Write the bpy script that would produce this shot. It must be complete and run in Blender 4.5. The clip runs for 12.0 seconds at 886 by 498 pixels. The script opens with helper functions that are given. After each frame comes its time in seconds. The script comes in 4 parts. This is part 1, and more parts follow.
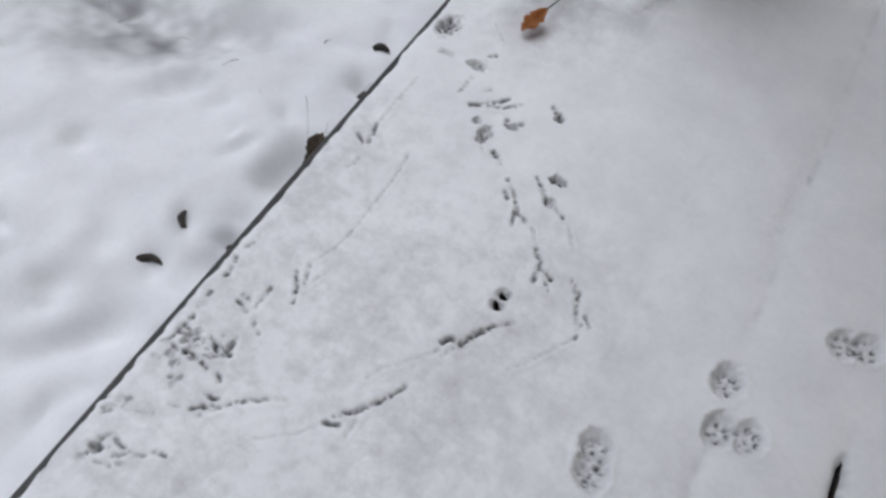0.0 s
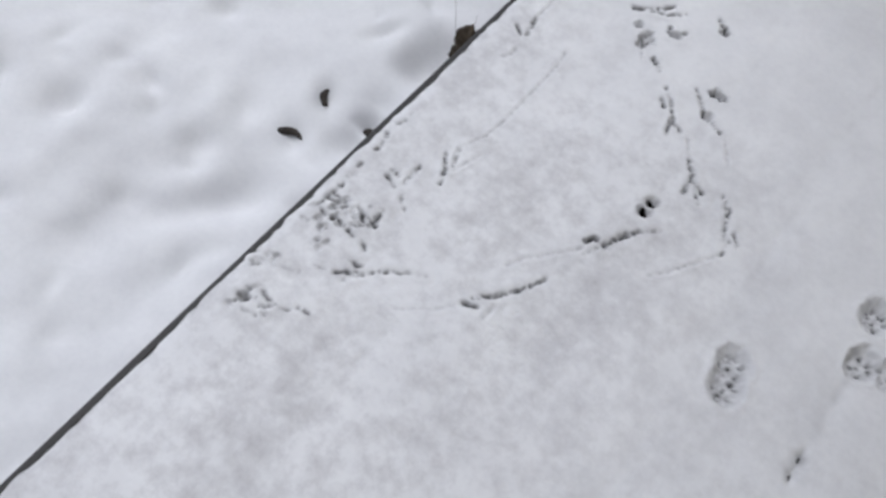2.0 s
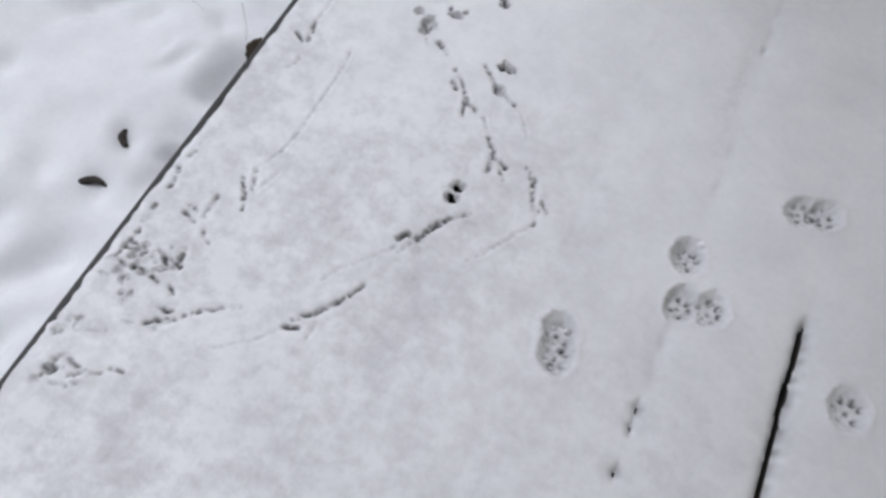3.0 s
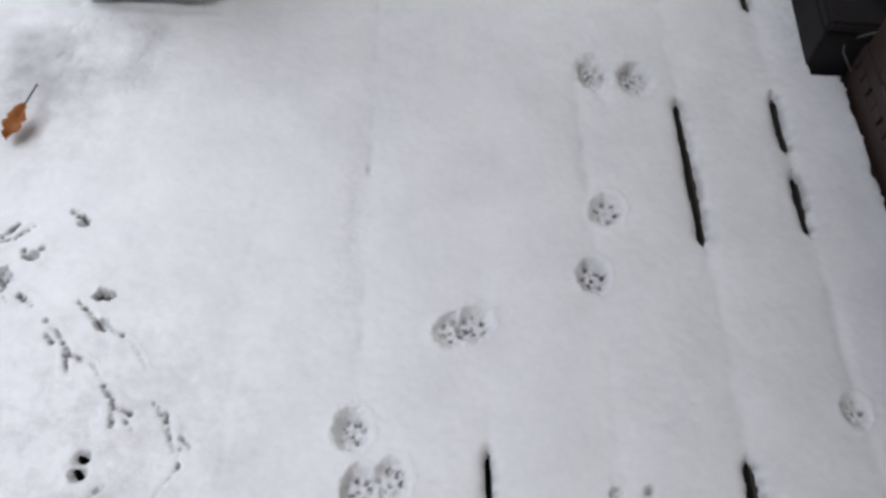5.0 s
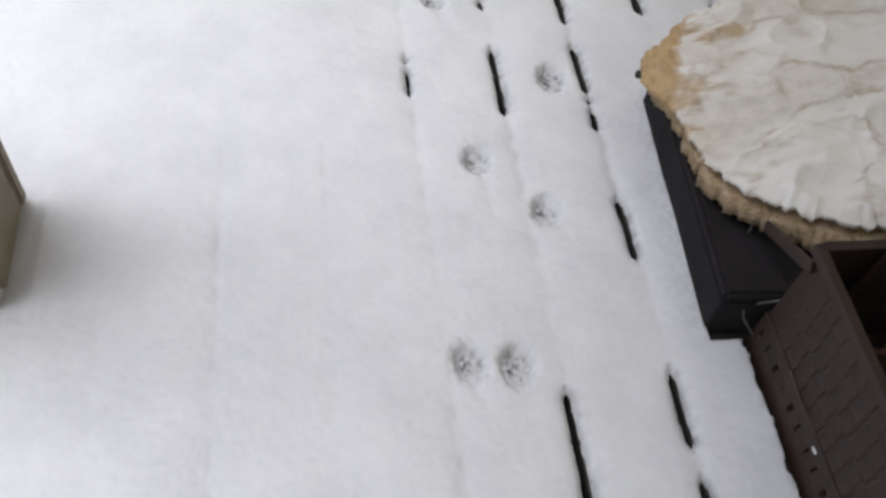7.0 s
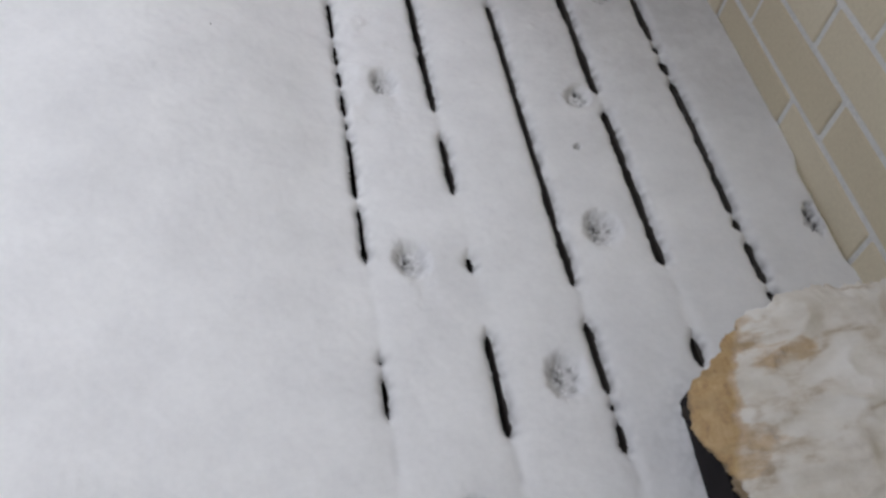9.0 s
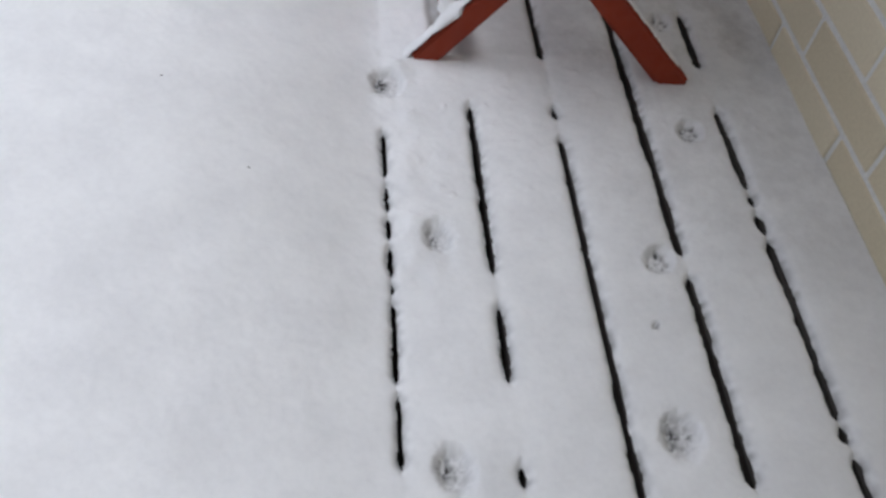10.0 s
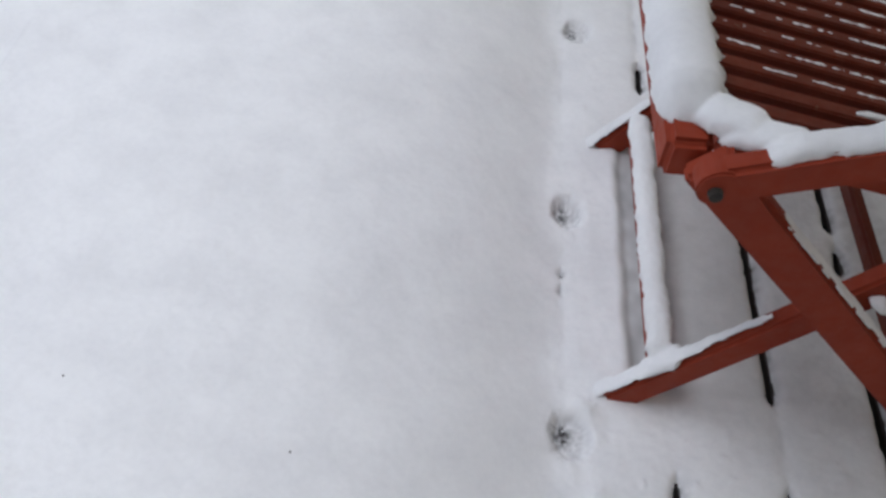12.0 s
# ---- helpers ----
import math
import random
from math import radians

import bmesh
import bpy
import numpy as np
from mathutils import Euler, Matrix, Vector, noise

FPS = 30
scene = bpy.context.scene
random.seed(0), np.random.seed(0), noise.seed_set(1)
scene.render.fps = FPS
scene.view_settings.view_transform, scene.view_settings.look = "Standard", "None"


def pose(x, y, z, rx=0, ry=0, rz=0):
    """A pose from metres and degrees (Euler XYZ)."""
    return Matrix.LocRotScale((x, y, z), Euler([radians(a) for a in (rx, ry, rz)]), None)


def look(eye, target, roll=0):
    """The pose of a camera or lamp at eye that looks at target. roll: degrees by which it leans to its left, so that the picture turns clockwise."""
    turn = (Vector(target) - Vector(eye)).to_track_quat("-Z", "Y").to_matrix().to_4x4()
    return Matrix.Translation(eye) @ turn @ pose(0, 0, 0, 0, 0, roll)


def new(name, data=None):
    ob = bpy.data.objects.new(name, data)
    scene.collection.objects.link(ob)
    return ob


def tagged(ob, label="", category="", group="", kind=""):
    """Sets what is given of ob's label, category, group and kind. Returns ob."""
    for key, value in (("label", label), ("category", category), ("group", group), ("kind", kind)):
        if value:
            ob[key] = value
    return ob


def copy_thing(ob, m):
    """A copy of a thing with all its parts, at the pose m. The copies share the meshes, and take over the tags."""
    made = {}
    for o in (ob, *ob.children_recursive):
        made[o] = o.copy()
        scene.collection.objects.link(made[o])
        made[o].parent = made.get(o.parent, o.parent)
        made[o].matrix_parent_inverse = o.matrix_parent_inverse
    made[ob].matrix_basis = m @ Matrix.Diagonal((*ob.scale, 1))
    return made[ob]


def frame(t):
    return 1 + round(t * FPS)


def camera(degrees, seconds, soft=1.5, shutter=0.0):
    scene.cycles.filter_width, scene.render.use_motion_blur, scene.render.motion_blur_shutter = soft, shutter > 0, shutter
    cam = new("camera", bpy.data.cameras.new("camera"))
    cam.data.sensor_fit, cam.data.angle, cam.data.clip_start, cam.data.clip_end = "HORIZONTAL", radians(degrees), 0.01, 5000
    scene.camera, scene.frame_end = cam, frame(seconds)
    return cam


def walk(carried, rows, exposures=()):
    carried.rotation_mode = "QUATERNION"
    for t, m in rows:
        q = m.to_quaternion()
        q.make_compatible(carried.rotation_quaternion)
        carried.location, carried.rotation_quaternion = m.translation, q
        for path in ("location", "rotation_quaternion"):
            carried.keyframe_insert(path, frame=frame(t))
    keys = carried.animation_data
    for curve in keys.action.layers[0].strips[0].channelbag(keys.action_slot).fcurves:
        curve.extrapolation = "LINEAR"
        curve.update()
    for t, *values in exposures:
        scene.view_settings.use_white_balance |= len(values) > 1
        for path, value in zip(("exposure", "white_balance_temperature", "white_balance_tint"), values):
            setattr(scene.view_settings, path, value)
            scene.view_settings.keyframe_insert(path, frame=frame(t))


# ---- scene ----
cam = camera(54.9, 12.0, soft=2.9)
PATH = [
    (0, (-0.58, -0.795, 0.881), (-0.984, 0.215, -0.797), 8.7),
    (0.5, (-0.57, -0.818, 0.859), (-0.997, 0.098, -0.866), 7.7),
    (1, (-0.587, -0.847, 0.845), (-1.049, 0.0, -0.907), 7.2),
    (1.5, (-0.619, -0.879, 0.839), (-1.14, -0.096, -0.926), 6.5),
    (2, (-0.624, -0.873, 0.842), (-1.098, -0.066, -0.926), 8.2),
    (2.5, (-0.606, -0.841, 0.847), (-0.993, 0.031, -0.911), 9.6),
    (3, (-0.554, -0.802, 0.845), (-0.817, 0.107, -0.917), 9.4),
    (3.5, (-0.487, -0.753, 0.843), (-0.506, 0.202, -0.915), 12.1),
    (3.7, (-0.468, -0.738, 0.845), (-0.431, 0.237, -0.901), 11.5),
    (5.3, (-0.327, -0.523, 0.879), (-0.235, 0.549, -0.808), 5.5),
    (5.5, (-0.298, -0.496, 0.878), (-0.263, 0.58, -0.807), 3.3),
    (6, (-0.299, -0.423, 0.89), (-0.2, 0.666, -0.784), 7.1),
    (6.5, (-0.323, -0.286, 0.898), (-0.032, 0.748, -0.788), 10.2),
    (6.6, (-0.337, -0.264, 0.906), (0.006, 0.777, -0.767), 12.2),
    (7, (-0.299, -0.191, 0.926), (0.008, 0.941, -0.694), 10.2),
    (7.2, (-0.277, -0.137, 0.923), (-0.018, 1.028, -0.682), 9.3),
    (8.8, (-0.243, 0.258, 0.933), (0.116, 1.426, -0.65), 10.3),
    (9, (-0.271, 0.317, 0.937), (0.136, 1.46, -0.653), 12.1),
    (9.5, (-0.234, 0.462, 0.955), (0.076, 1.702, -0.584), 9.4),
    (10, (-0.221, 0.579, 0.937), (0.041, 1.79, -0.633), 9.5),
    (10.5, (-0.229, 0.743, 0.944), (0.023, 1.93, -0.647), 8.1),
    (11, (-0.264, 0.87, 0.962), (-0.088, 2.079, -0.621), 5.5),
    (11.5, (-0.252, 1.023, 0.997), (-0.225, 2.266, -0.57), 3.3),
    (11.8, (-0.265, 1.078, 0.988), (-0.303, 2.347, -0.557), 3.3),
    (12, (-0.297, 1.131, 0.982), (-0.326, 2.396, -0.568), 4.5),
]
walk(cam, [(t, look(eye, target, roll)) for t, eye, target, roll in PATH], [(0.0, -0.82, 5900, 12), (0.5, -0.75, 5900, 12), (2.5, -0.72, 5900, 12), (3.5, -0.62, 5900, 12), (5.5, -0.30, 5950, 12), (6.0, -0.20, 6000, 12), (7.2, -0.10, 6000, 12), (9.0, -0.54, 5950, 12), (10.0, -0.45, 5850, 11), (10.5, -0.43, 5850, 11), (11.0, -0.59, 5850, 11), (12.0, -0.55, 5800, 11)])

# ---- world and light ----
world = bpy.data.worlds.new("overcast_sky")
scene.world = world
world.use_nodes = True
wn, wl = world.node_tree.nodes, world.node_tree.links
sky = wn.new("ShaderNodeTexSky")
sky.sky_type = "NISHITA"
sky.sun_disc = False
sky.sun_elevation, sky.sun_rotation = radians(71), radians(-70)
sky.air_density, sky.dust_density, sky.ozone_density = 1.0, 6.0, 0.6
pale = wn.new("ShaderNodeHueSaturation")
pale.inputs["Saturation"].default_value = 0.22
wl.new(sky.outputs[0], pale.inputs["Color"])
wl.new(pale.outputs[0], wn["Background"].inputs["Color"])
wn["Background"].inputs["Strength"].default_value = 0.11
sun = new("sun", bpy.data.lights.new("sun", "SUN"))
sun.data.energy, sun.data.angle, sun.data.color = 1.5, radians(40), (1.0, 0.985, 0.96)
sun.matrix_world = look((-2.2, 0.8, 7.0), (0, 0, 0))


# ---- materials ----
def material(name):
    mat = bpy.data.materials.new(name)
    mat.use_nodes = True
    return mat, mat.node_tree.nodes, mat.node_tree.links, mat.node_tree.nodes["Principled BSDF"]


def coords(nodes, links, scale=(1, 1, 1), space="Object"):
    tex, mapping = nodes.new("ShaderNodeTexCoord"), nodes.new("ShaderNodeMapping")
    mapping.inputs["Scale"].default_value = scale
    links.new(tex.outputs[space], mapping.inputs["Vector"])
    return mapping.outputs[0]


def noise_tex(nodes, links, vector, scale, detail=6, rough=0.6):
    n = nodes.new("ShaderNodeTexNoise")
    n.inputs["Scale"].default_value, n.inputs["Detail"].default_value, n.inputs["Roughness"].default_value = scale, detail, rough
    links.new(vector, n.inputs["Vector"])
    return n.outputs[0]


def ramp(nodes, links, value, *stops):
    r = nodes.new("ShaderNodeValToRGB")
    e = r.color_ramp.elements
    while len(e) < len(stops):
        e.new(0.5)
    for el, (p, c) in zip(e, stops):
        el.position, el.color = p, (*c, 1)
    links.new(value, r.inputs[0])
    return r.outputs[0]


def mix(nodes, links, fac, a, b, mode="MIX"):
    m = nodes.new("ShaderNodeMix")
    m.data_type, m.blend_type = "RGBA", mode
    for socket, value in ((m.inputs[0], fac), (m.inputs[6], a), (m.inputs[7], b)):
        if isinstance(value, (int, float)):
            socket.default_value = value
        elif isinstance(value, tuple):
            socket.default_value = (*value, 1)
        else:
            links.new(value, socket)
    return m.outputs[2]


def bump(nodes, links, bsdf, height, strength, distance):
    b = nodes.new("ShaderNodeBump")
    b.inputs["Strength"].default_value, b.inputs["Distance"].default_value = strength, distance
    links.new(height, b.inputs["Height"])
    links.new(b.outputs[0], bsdf.inputs["Normal"])


def snow_material():
    mat, n, l, s = material("snow")
    v = coords(n, l)
    broad = noise_tex(n, l, v, 9, 5)
    fine = noise_tex(n, l, v, 130, 4)
    c = ramp(n, l, broad, (0.3, (0.80, 0.80, 0.81)), (0.62, (0.90, 0.90, 0.905)))
    c = mix(n, l, 0.14, c, ramp(n, l, fine, (0.3, (0.72, 0.725, 0.74)), (0.6, (0.93, 0.93, 0.935))))
    # where it lies thin, wet wood shows through in blotches; painted shade too
    att = n.new("ShaderNodeAttribute")
    att.attribute_name = "thin_shade"
    streak = coords(n, l, (1.0, 0.45, 1.0))
    blotch = ramp(n, l, mix(n, l, 0.52, noise_tex(n, l, streak, 7, 6, 0.66), noise_tex(n, l, v, 30, 5, 0.72)), (0.45, (0, 0, 0)), (0.70, (0.85, 0.85, 0.85)))
    show = mix(n, l, 1.0, blotch, att.outputs["Color"], "MULTIPLY")
    # this amount mixes slush grey and painted shade into the snow
    grey_att = n.new("ShaderNodeAttribute")
    grey_att.attribute_name = "slush_shade"
    l.new(mix(n, l, grey_att.outputs["Fac"], mix(n, l, show, c, (0.47, 0.455, 0.46)), (0.055, 0.052, 0.052)), s.inputs["Base Color"])
    s.inputs["Roughness"].default_value = 0.75
    s.inputs["Specular IOR Level"].default_value = 0.2
    s.inputs["Subsurface Weight"].default_value = 0.0
    bump(n, l, s, mix(n, l, 0.5, fine, noise_tex(n, l, v, 420, 2)), 0.22, 0.003)
    return mat


def wood_material(name, dark, light, grain=(18, 1.2, 18), rough=0.6, relief=0.3):
    mat, n, l, s = material(name)
    v = coords(n, l, grain)
    g = noise_tex(n, l, v, 6, 8, 0.65)
    toning = noise_tex(n, l, coords(n, l), 7, 4)
    c = ramp(n, l, g, (0.3, dark), (0.7, light))
    l.new(mix(n, l, 0.4, c, mix(n, l, toning, dark, light)), s.inputs["Base Color"])
    s.inputs["Roughness"].default_value = rough
    bump(n, l, s, g, relief, 0.002)
    return mat


def paint_material(name, base, worn, under, amount=0.62, rough=0.45):
    """Old paint: a mottled coat, flecked through to what lies under it."""
    mat, n, l, s = material(name)
    v = coords(n, l)
    tone = noise_tex(n, l, v, 12, 5)
    fleck = noise_tex(n, l, v, 55, 8, 0.7)
    c = ramp(n, l, tone, (0.3, base), (0.75, worn))
    l.new(mix(n, l, ramp(n, l, fleck, (amount, (0, 0, 0)), (amount + 0.05, (1, 1, 1))), c, under), s.inputs["Base Color"])
    l.new(ramp(n, l, fleck, (0.3, (rough - 0.08,) * 3), (0.7, (rough + 0.25,) * 3)), s.inputs["Roughness"])
    s.inputs["Specular IOR Level"].default_value = 0.3
    bump(n, l, s, fleck, 0.15, 0.0015)
    return mat


def brick_material():
    mat, n, l, s = material("yellow_brick")
    v = coords(n, l)
    info = n.new("ShaderNodeObjectInfo")
    geo = n.new("ShaderNodeNewGeometry")
    tone = ramp(n, l, info.outputs["Random"], (0.0, (0.67, 0.59, 0.42)), (1.0, (0.77, 0.69, 0.515)))
    tone2 = ramp(n, l, geo.outputs["Random Per Island"], (0.0, (0.92, 0.92, 0.92)), (1.0, (1.05, 1.05, 1.05)))
    grain = noise_tex(n, l, v, 160, 5, 0.7)
    c = mix(n, l, 0.18, mix(n, l, 1.0, tone, tone2, "MULTIPLY"), ramp(n, l, grain, (0.35, (0.36, 0.30, 0.20)), (0.65, (0.74, 0.67, 0.51))))
    l.new(c, s.inputs["Base Color"])
    s.inputs["Roughness"].default_value = 0.85
    bump(n, l, s, grain, 0.4, 0.002)
    return mat


def mortar_material():
    mat, n, l, s = material("white_mortar")
    g = noise_tex(n, l, coords(n, l), 140, 5, 0.7)
    l.new(ramp(n, l, g, (0.3, (0.64, 0.63, 0.60)), (0.65, (0.82, 0.81, 0.78))), s.inputs["Base Color"])
    s.inputs["Roughness"].default_value = 0.95
    bump(n, l, s, g, 0.5, 0.002)
    return mat


def slab_material():
    """Weathered, delaminated board: beige, frosted white in patches, worn to bare ochre at one corner."""
    mat, n, l, s = material("weathered_slab")
    v = coords(n, l)
    drawn = coords(n, l, (1, 1.8, 1))
    big = noise_tex(n, l, drawn, 7, 6, 0.6)
    fine = noise_tex(n, l, v, 60, 6, 0.7)
    sep = n.new("ShaderNodeVectorMath")
    sep.operation = "DOT_PRODUCT"
    sep.inputs[1].default_value = (0.35, -0.94, 0.0)
    l.new(v, sep.inputs[0])
    lean = ramp(n, l, sep.outputs["Value"], (0.0, (0.30, 0.30, 0.30)), (0.16, (0.75, 0.75, 0.75)))
    frost = ramp(n, l, mix(n, l, 0.45, big, lean), (0.32, (0, 0, 0)), (0.46, (1, 1, 1)))
    beige = ramp(n, l, fine, (0.3, (0.60, 0.54, 0.45)), (0.7, (0.80, 0.75, 0.66)))
    c = mix(n, l, frost, beige, (0.90, 0.87, 0.81))
    # bare ochre: patches with crisp borders, thickest towards the pointed corner
    axes = n.new("ShaderNodeVectorMath")
    axes.operation = "DOT_PRODUCT"
    axes.inputs[1].default_value = (-0.94, 0.34, 0.0)
    l.new(v, axes.inputs[0])
    corner = ramp(n, l, axes.outputs["Value"], (0.0, (0.25, 0.25, 0.25)), (0.15, (0.49, 0.49, 0.49)), (0.21, (0.60, 0.60, 0.60)), (0.235, (1, 1, 1)))
    torn = noise_tex(n, l, coords(n, l, (1.0, 2.1, 1)), 9.5, 5, 0.55)
    bare = ramp(n, l, mix(n, l, 0.5, torn, corner), (0.556, (0, 0, 0)), (0.59, (0.7, 0.7, 0.7)), (0.65, (1, 1, 1)))
    grain = noise_tex(n, l, coords(n, l, (3.0, 1.0, 1)), 22, 7, 0.7)
    ochre = ramp(n, l, mix(n, l, 0.5, fine, grain), (0.36, (0.22, 0.115, 0.035)), (0.48, (0.47, 0.285, 0.09)), (0.62, (0.60, 0.42, 0.19)))
    c = mix(n, l, mix(n, l, 1.0, bare, (0.88, 0.88, 0.88), "MULTIPLY"), c, ochre)
    # brown stain along the folds
    vein = ramp(n, l, noise_tex(n, l, drawn, 6.5, 3, 0.5), (0.45, (0, 0, 0)), (0.495, (0.6, 0.6, 0.6)), (0.505, (0.6, 0.6, 0.6)), (0.54, (0, 0, 0)))
    smear = ramp(n, l, noise_tex(n, l, coords(n, l, (1.6, 4.0, 1)), 12, 7, 0.7), (0.42, (0, 0, 0)), (0.62, (1, 1, 1)))
    c = mix(n, l, mix(n, l, 1.0, vein, smear, "MULTIPLY"), c, (0.40, 0.29, 0.15))
    l.new(c, s.inputs["Base Color"])
    s.inputs["Roughness"].default_value = 0.8
    bump(n, l, s, mix(n, l, 0.45, big, fine), 0.6, 0.008)
    return mat


def fibre_material():
    mat, n, l, s = material("split_fibre")
    g = noise_tex(n, l, coords(n, l, (1, 1, 5)), 60, 8, 0.75)
    l.new(ramp(n, l, g, (0.3, (0.17, 0.11, 0.055)), (0.5, (0.50, 0.37, 0.22)), (0.72, (0.72, 0.59, 0.42))), s.inputs["Base Color"])
    s.inputs["Roughness"].default_value = 0.95
    bump(n, l, s, g, 0.9, 0.006)
    return mat


def plain_material(name, a, b, scale=30, rough=0.6, relief=0.2):
    mat, n, l, s = material(name)
    g = noise_tex(n, l, coords(n, l), scale, 7, 0.65)
    l.new(ramp(n, l, g, (0.3, a), (0.7, b)), s.inputs["Base Color"])
    s.inputs["Roughness"].default_value = rough
    bump(n, l, s, g, relief, 0.002)
    return mat


SNOW = snow_material()
DECK_WOOD = wood_material("wet_deck_wood", (0.020, 0.017, 0.015), (0.06, 0.05, 0.042))
EDGE_WOOD = wood_material("dark_edge_wood", (0.022, 0.021, 0.021), (0.055, 0.05, 0.048))
SOIL = plain_material("bare_soil", (0.012, 0.009, 0.007), (0.035, 0.026, 0.019), 25, 0.95, 0.6)
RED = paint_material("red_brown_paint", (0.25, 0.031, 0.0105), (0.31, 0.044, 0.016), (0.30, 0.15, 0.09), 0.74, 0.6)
# slats and rear stretcher: the same red at half brightness, more flecked
RED_INSIDE = paint_material("dark_worn_red_paint", (0.115, 0.018, 0.008), (0.165, 0.031, 0.014), (0.20, 0.12, 0.08), 0.66)
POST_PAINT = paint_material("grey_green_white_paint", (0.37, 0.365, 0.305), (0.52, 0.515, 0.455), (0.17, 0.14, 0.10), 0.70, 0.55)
# side boards: dirty cream, darkened further for the shade on that side
POST_SIDE = paint_material("shaded_dingy_cream_paint", (0.20, 0.168, 0.118), (0.31, 0.27, 0.20), (0.10, 0.075, 0.05), 0.68, 0.6)
POST_DARK = plain_material("dark_joint", (0.05, 0.055, 0.06), (0.10, 0.105, 0.11), 40, 0.8)
BRICK, MORTAR = brick_material(), mortar_material()
SLAB, FIBRE = slab_material(), fibre_material()
BLACK_BOX = plain_material("black_plastic", (0.020, 0.0176, 0.0186), (0.031, 0.0272, 0.0284), 14, 0.9, 0.1)
BLACK_BOX.node_tree.nodes["Principled BSDF"].inputs["Specular IOR Level"].default_value = 0.12
BROWN = plain_material("brown_plastic", (0.021, 0.0100, 0.0070), (0.036, 0.0182, 0.0130), 22, 0.6, 0.2)
WIRE = plain_material("dull_wire", (0.07, 0.065, 0.06), (0.16, 0.15, 0.145), 90, 0.4)
DRY_GRASS = plain_material("dry_grass", (0.05, 0.04, 0.025), (0.15, 0.12, 0.075), 40, 0.85)
CLOD = plain_material("brown_sod", (0.03, 0.022, 0.014), (0.09, 0.066, 0.042), 60, 0.95, 0.8)
LEAF = plain_material("orange_leaf", (0.40, 0.15, 0.04), (0.60, 0.28, 0.09), 80, 0.6, 0.4)
BARK = plain_material("dark_bark", (0.025, 0.02, 0.017), (0.07, 0.06, 0.05), 70, 0.9, 0.7)
EAVES_WOOD = wood_material("weathered_eaves_wood", (0.10, 0.09, 0.08), (0.22, 0.20, 0.18))


# ---- mesh helpers ----
def part(name, bm, mat, parent=None, label="", smooth=False):
    me = bpy.data.meshes.new(name)
    bm.to_mesh(me)
    bm.free()
    me.materials.append(mat)
    if smooth:
        me.polygons.foreach_set("use_smooth", [True] * len(me.polygons))
    ob = new(name, me)
    if parent is not None:
        ob.parent = parent
    return tagged(ob, label)


def empty(name, x=0, y=0, z=0):
    ob = new(name)
    ob.location = (x, y, z)
    ob.empty_display_size = 0.05
    return ob


def box_bm(lo, hi, bevel=0.003, segments=1):
    bm = bmesh.new()
    m = Matrix.Translation([(a + b) / 2 for a, b in zip(lo, hi)]) @ Matrix.Diagonal([b - a for a, b in zip(lo, hi)] + [1])
    bmesh.ops.create_cube(bm, size=1, matrix=m)
    if bevel:
        bmesh.ops.bevel(bm, geom=bm.edges[:], offset=bevel, segments=segments, affect="EDGES")
    return bm


def beam_bm(a, b, side, depth, thick, bevel=0.004, cuts=0):
    """A bar from a to b; depth lies along side (made square to the bar), thick across both."""
    a, b = Vector(a), Vector(b)
    along = (b - a).normalized()
    u = (Vector(side) - along * along.dot(Vector(side))).normalized()
    w = along.cross(u)
    m = Matrix((along, u, w)).transposed().to_4x4()
    m.translation = (a + b) / 2
    bm = bmesh.new()
    bmesh.ops.create_cube(bm, size=1, matrix=m @ Matrix.Diagonal(((b - a).length, depth, thick, 1)))
    bmesh.ops.bevel(bm, geom=bm.edges[:], offset=bevel, segments=3, affect="EDGES")
    return bm


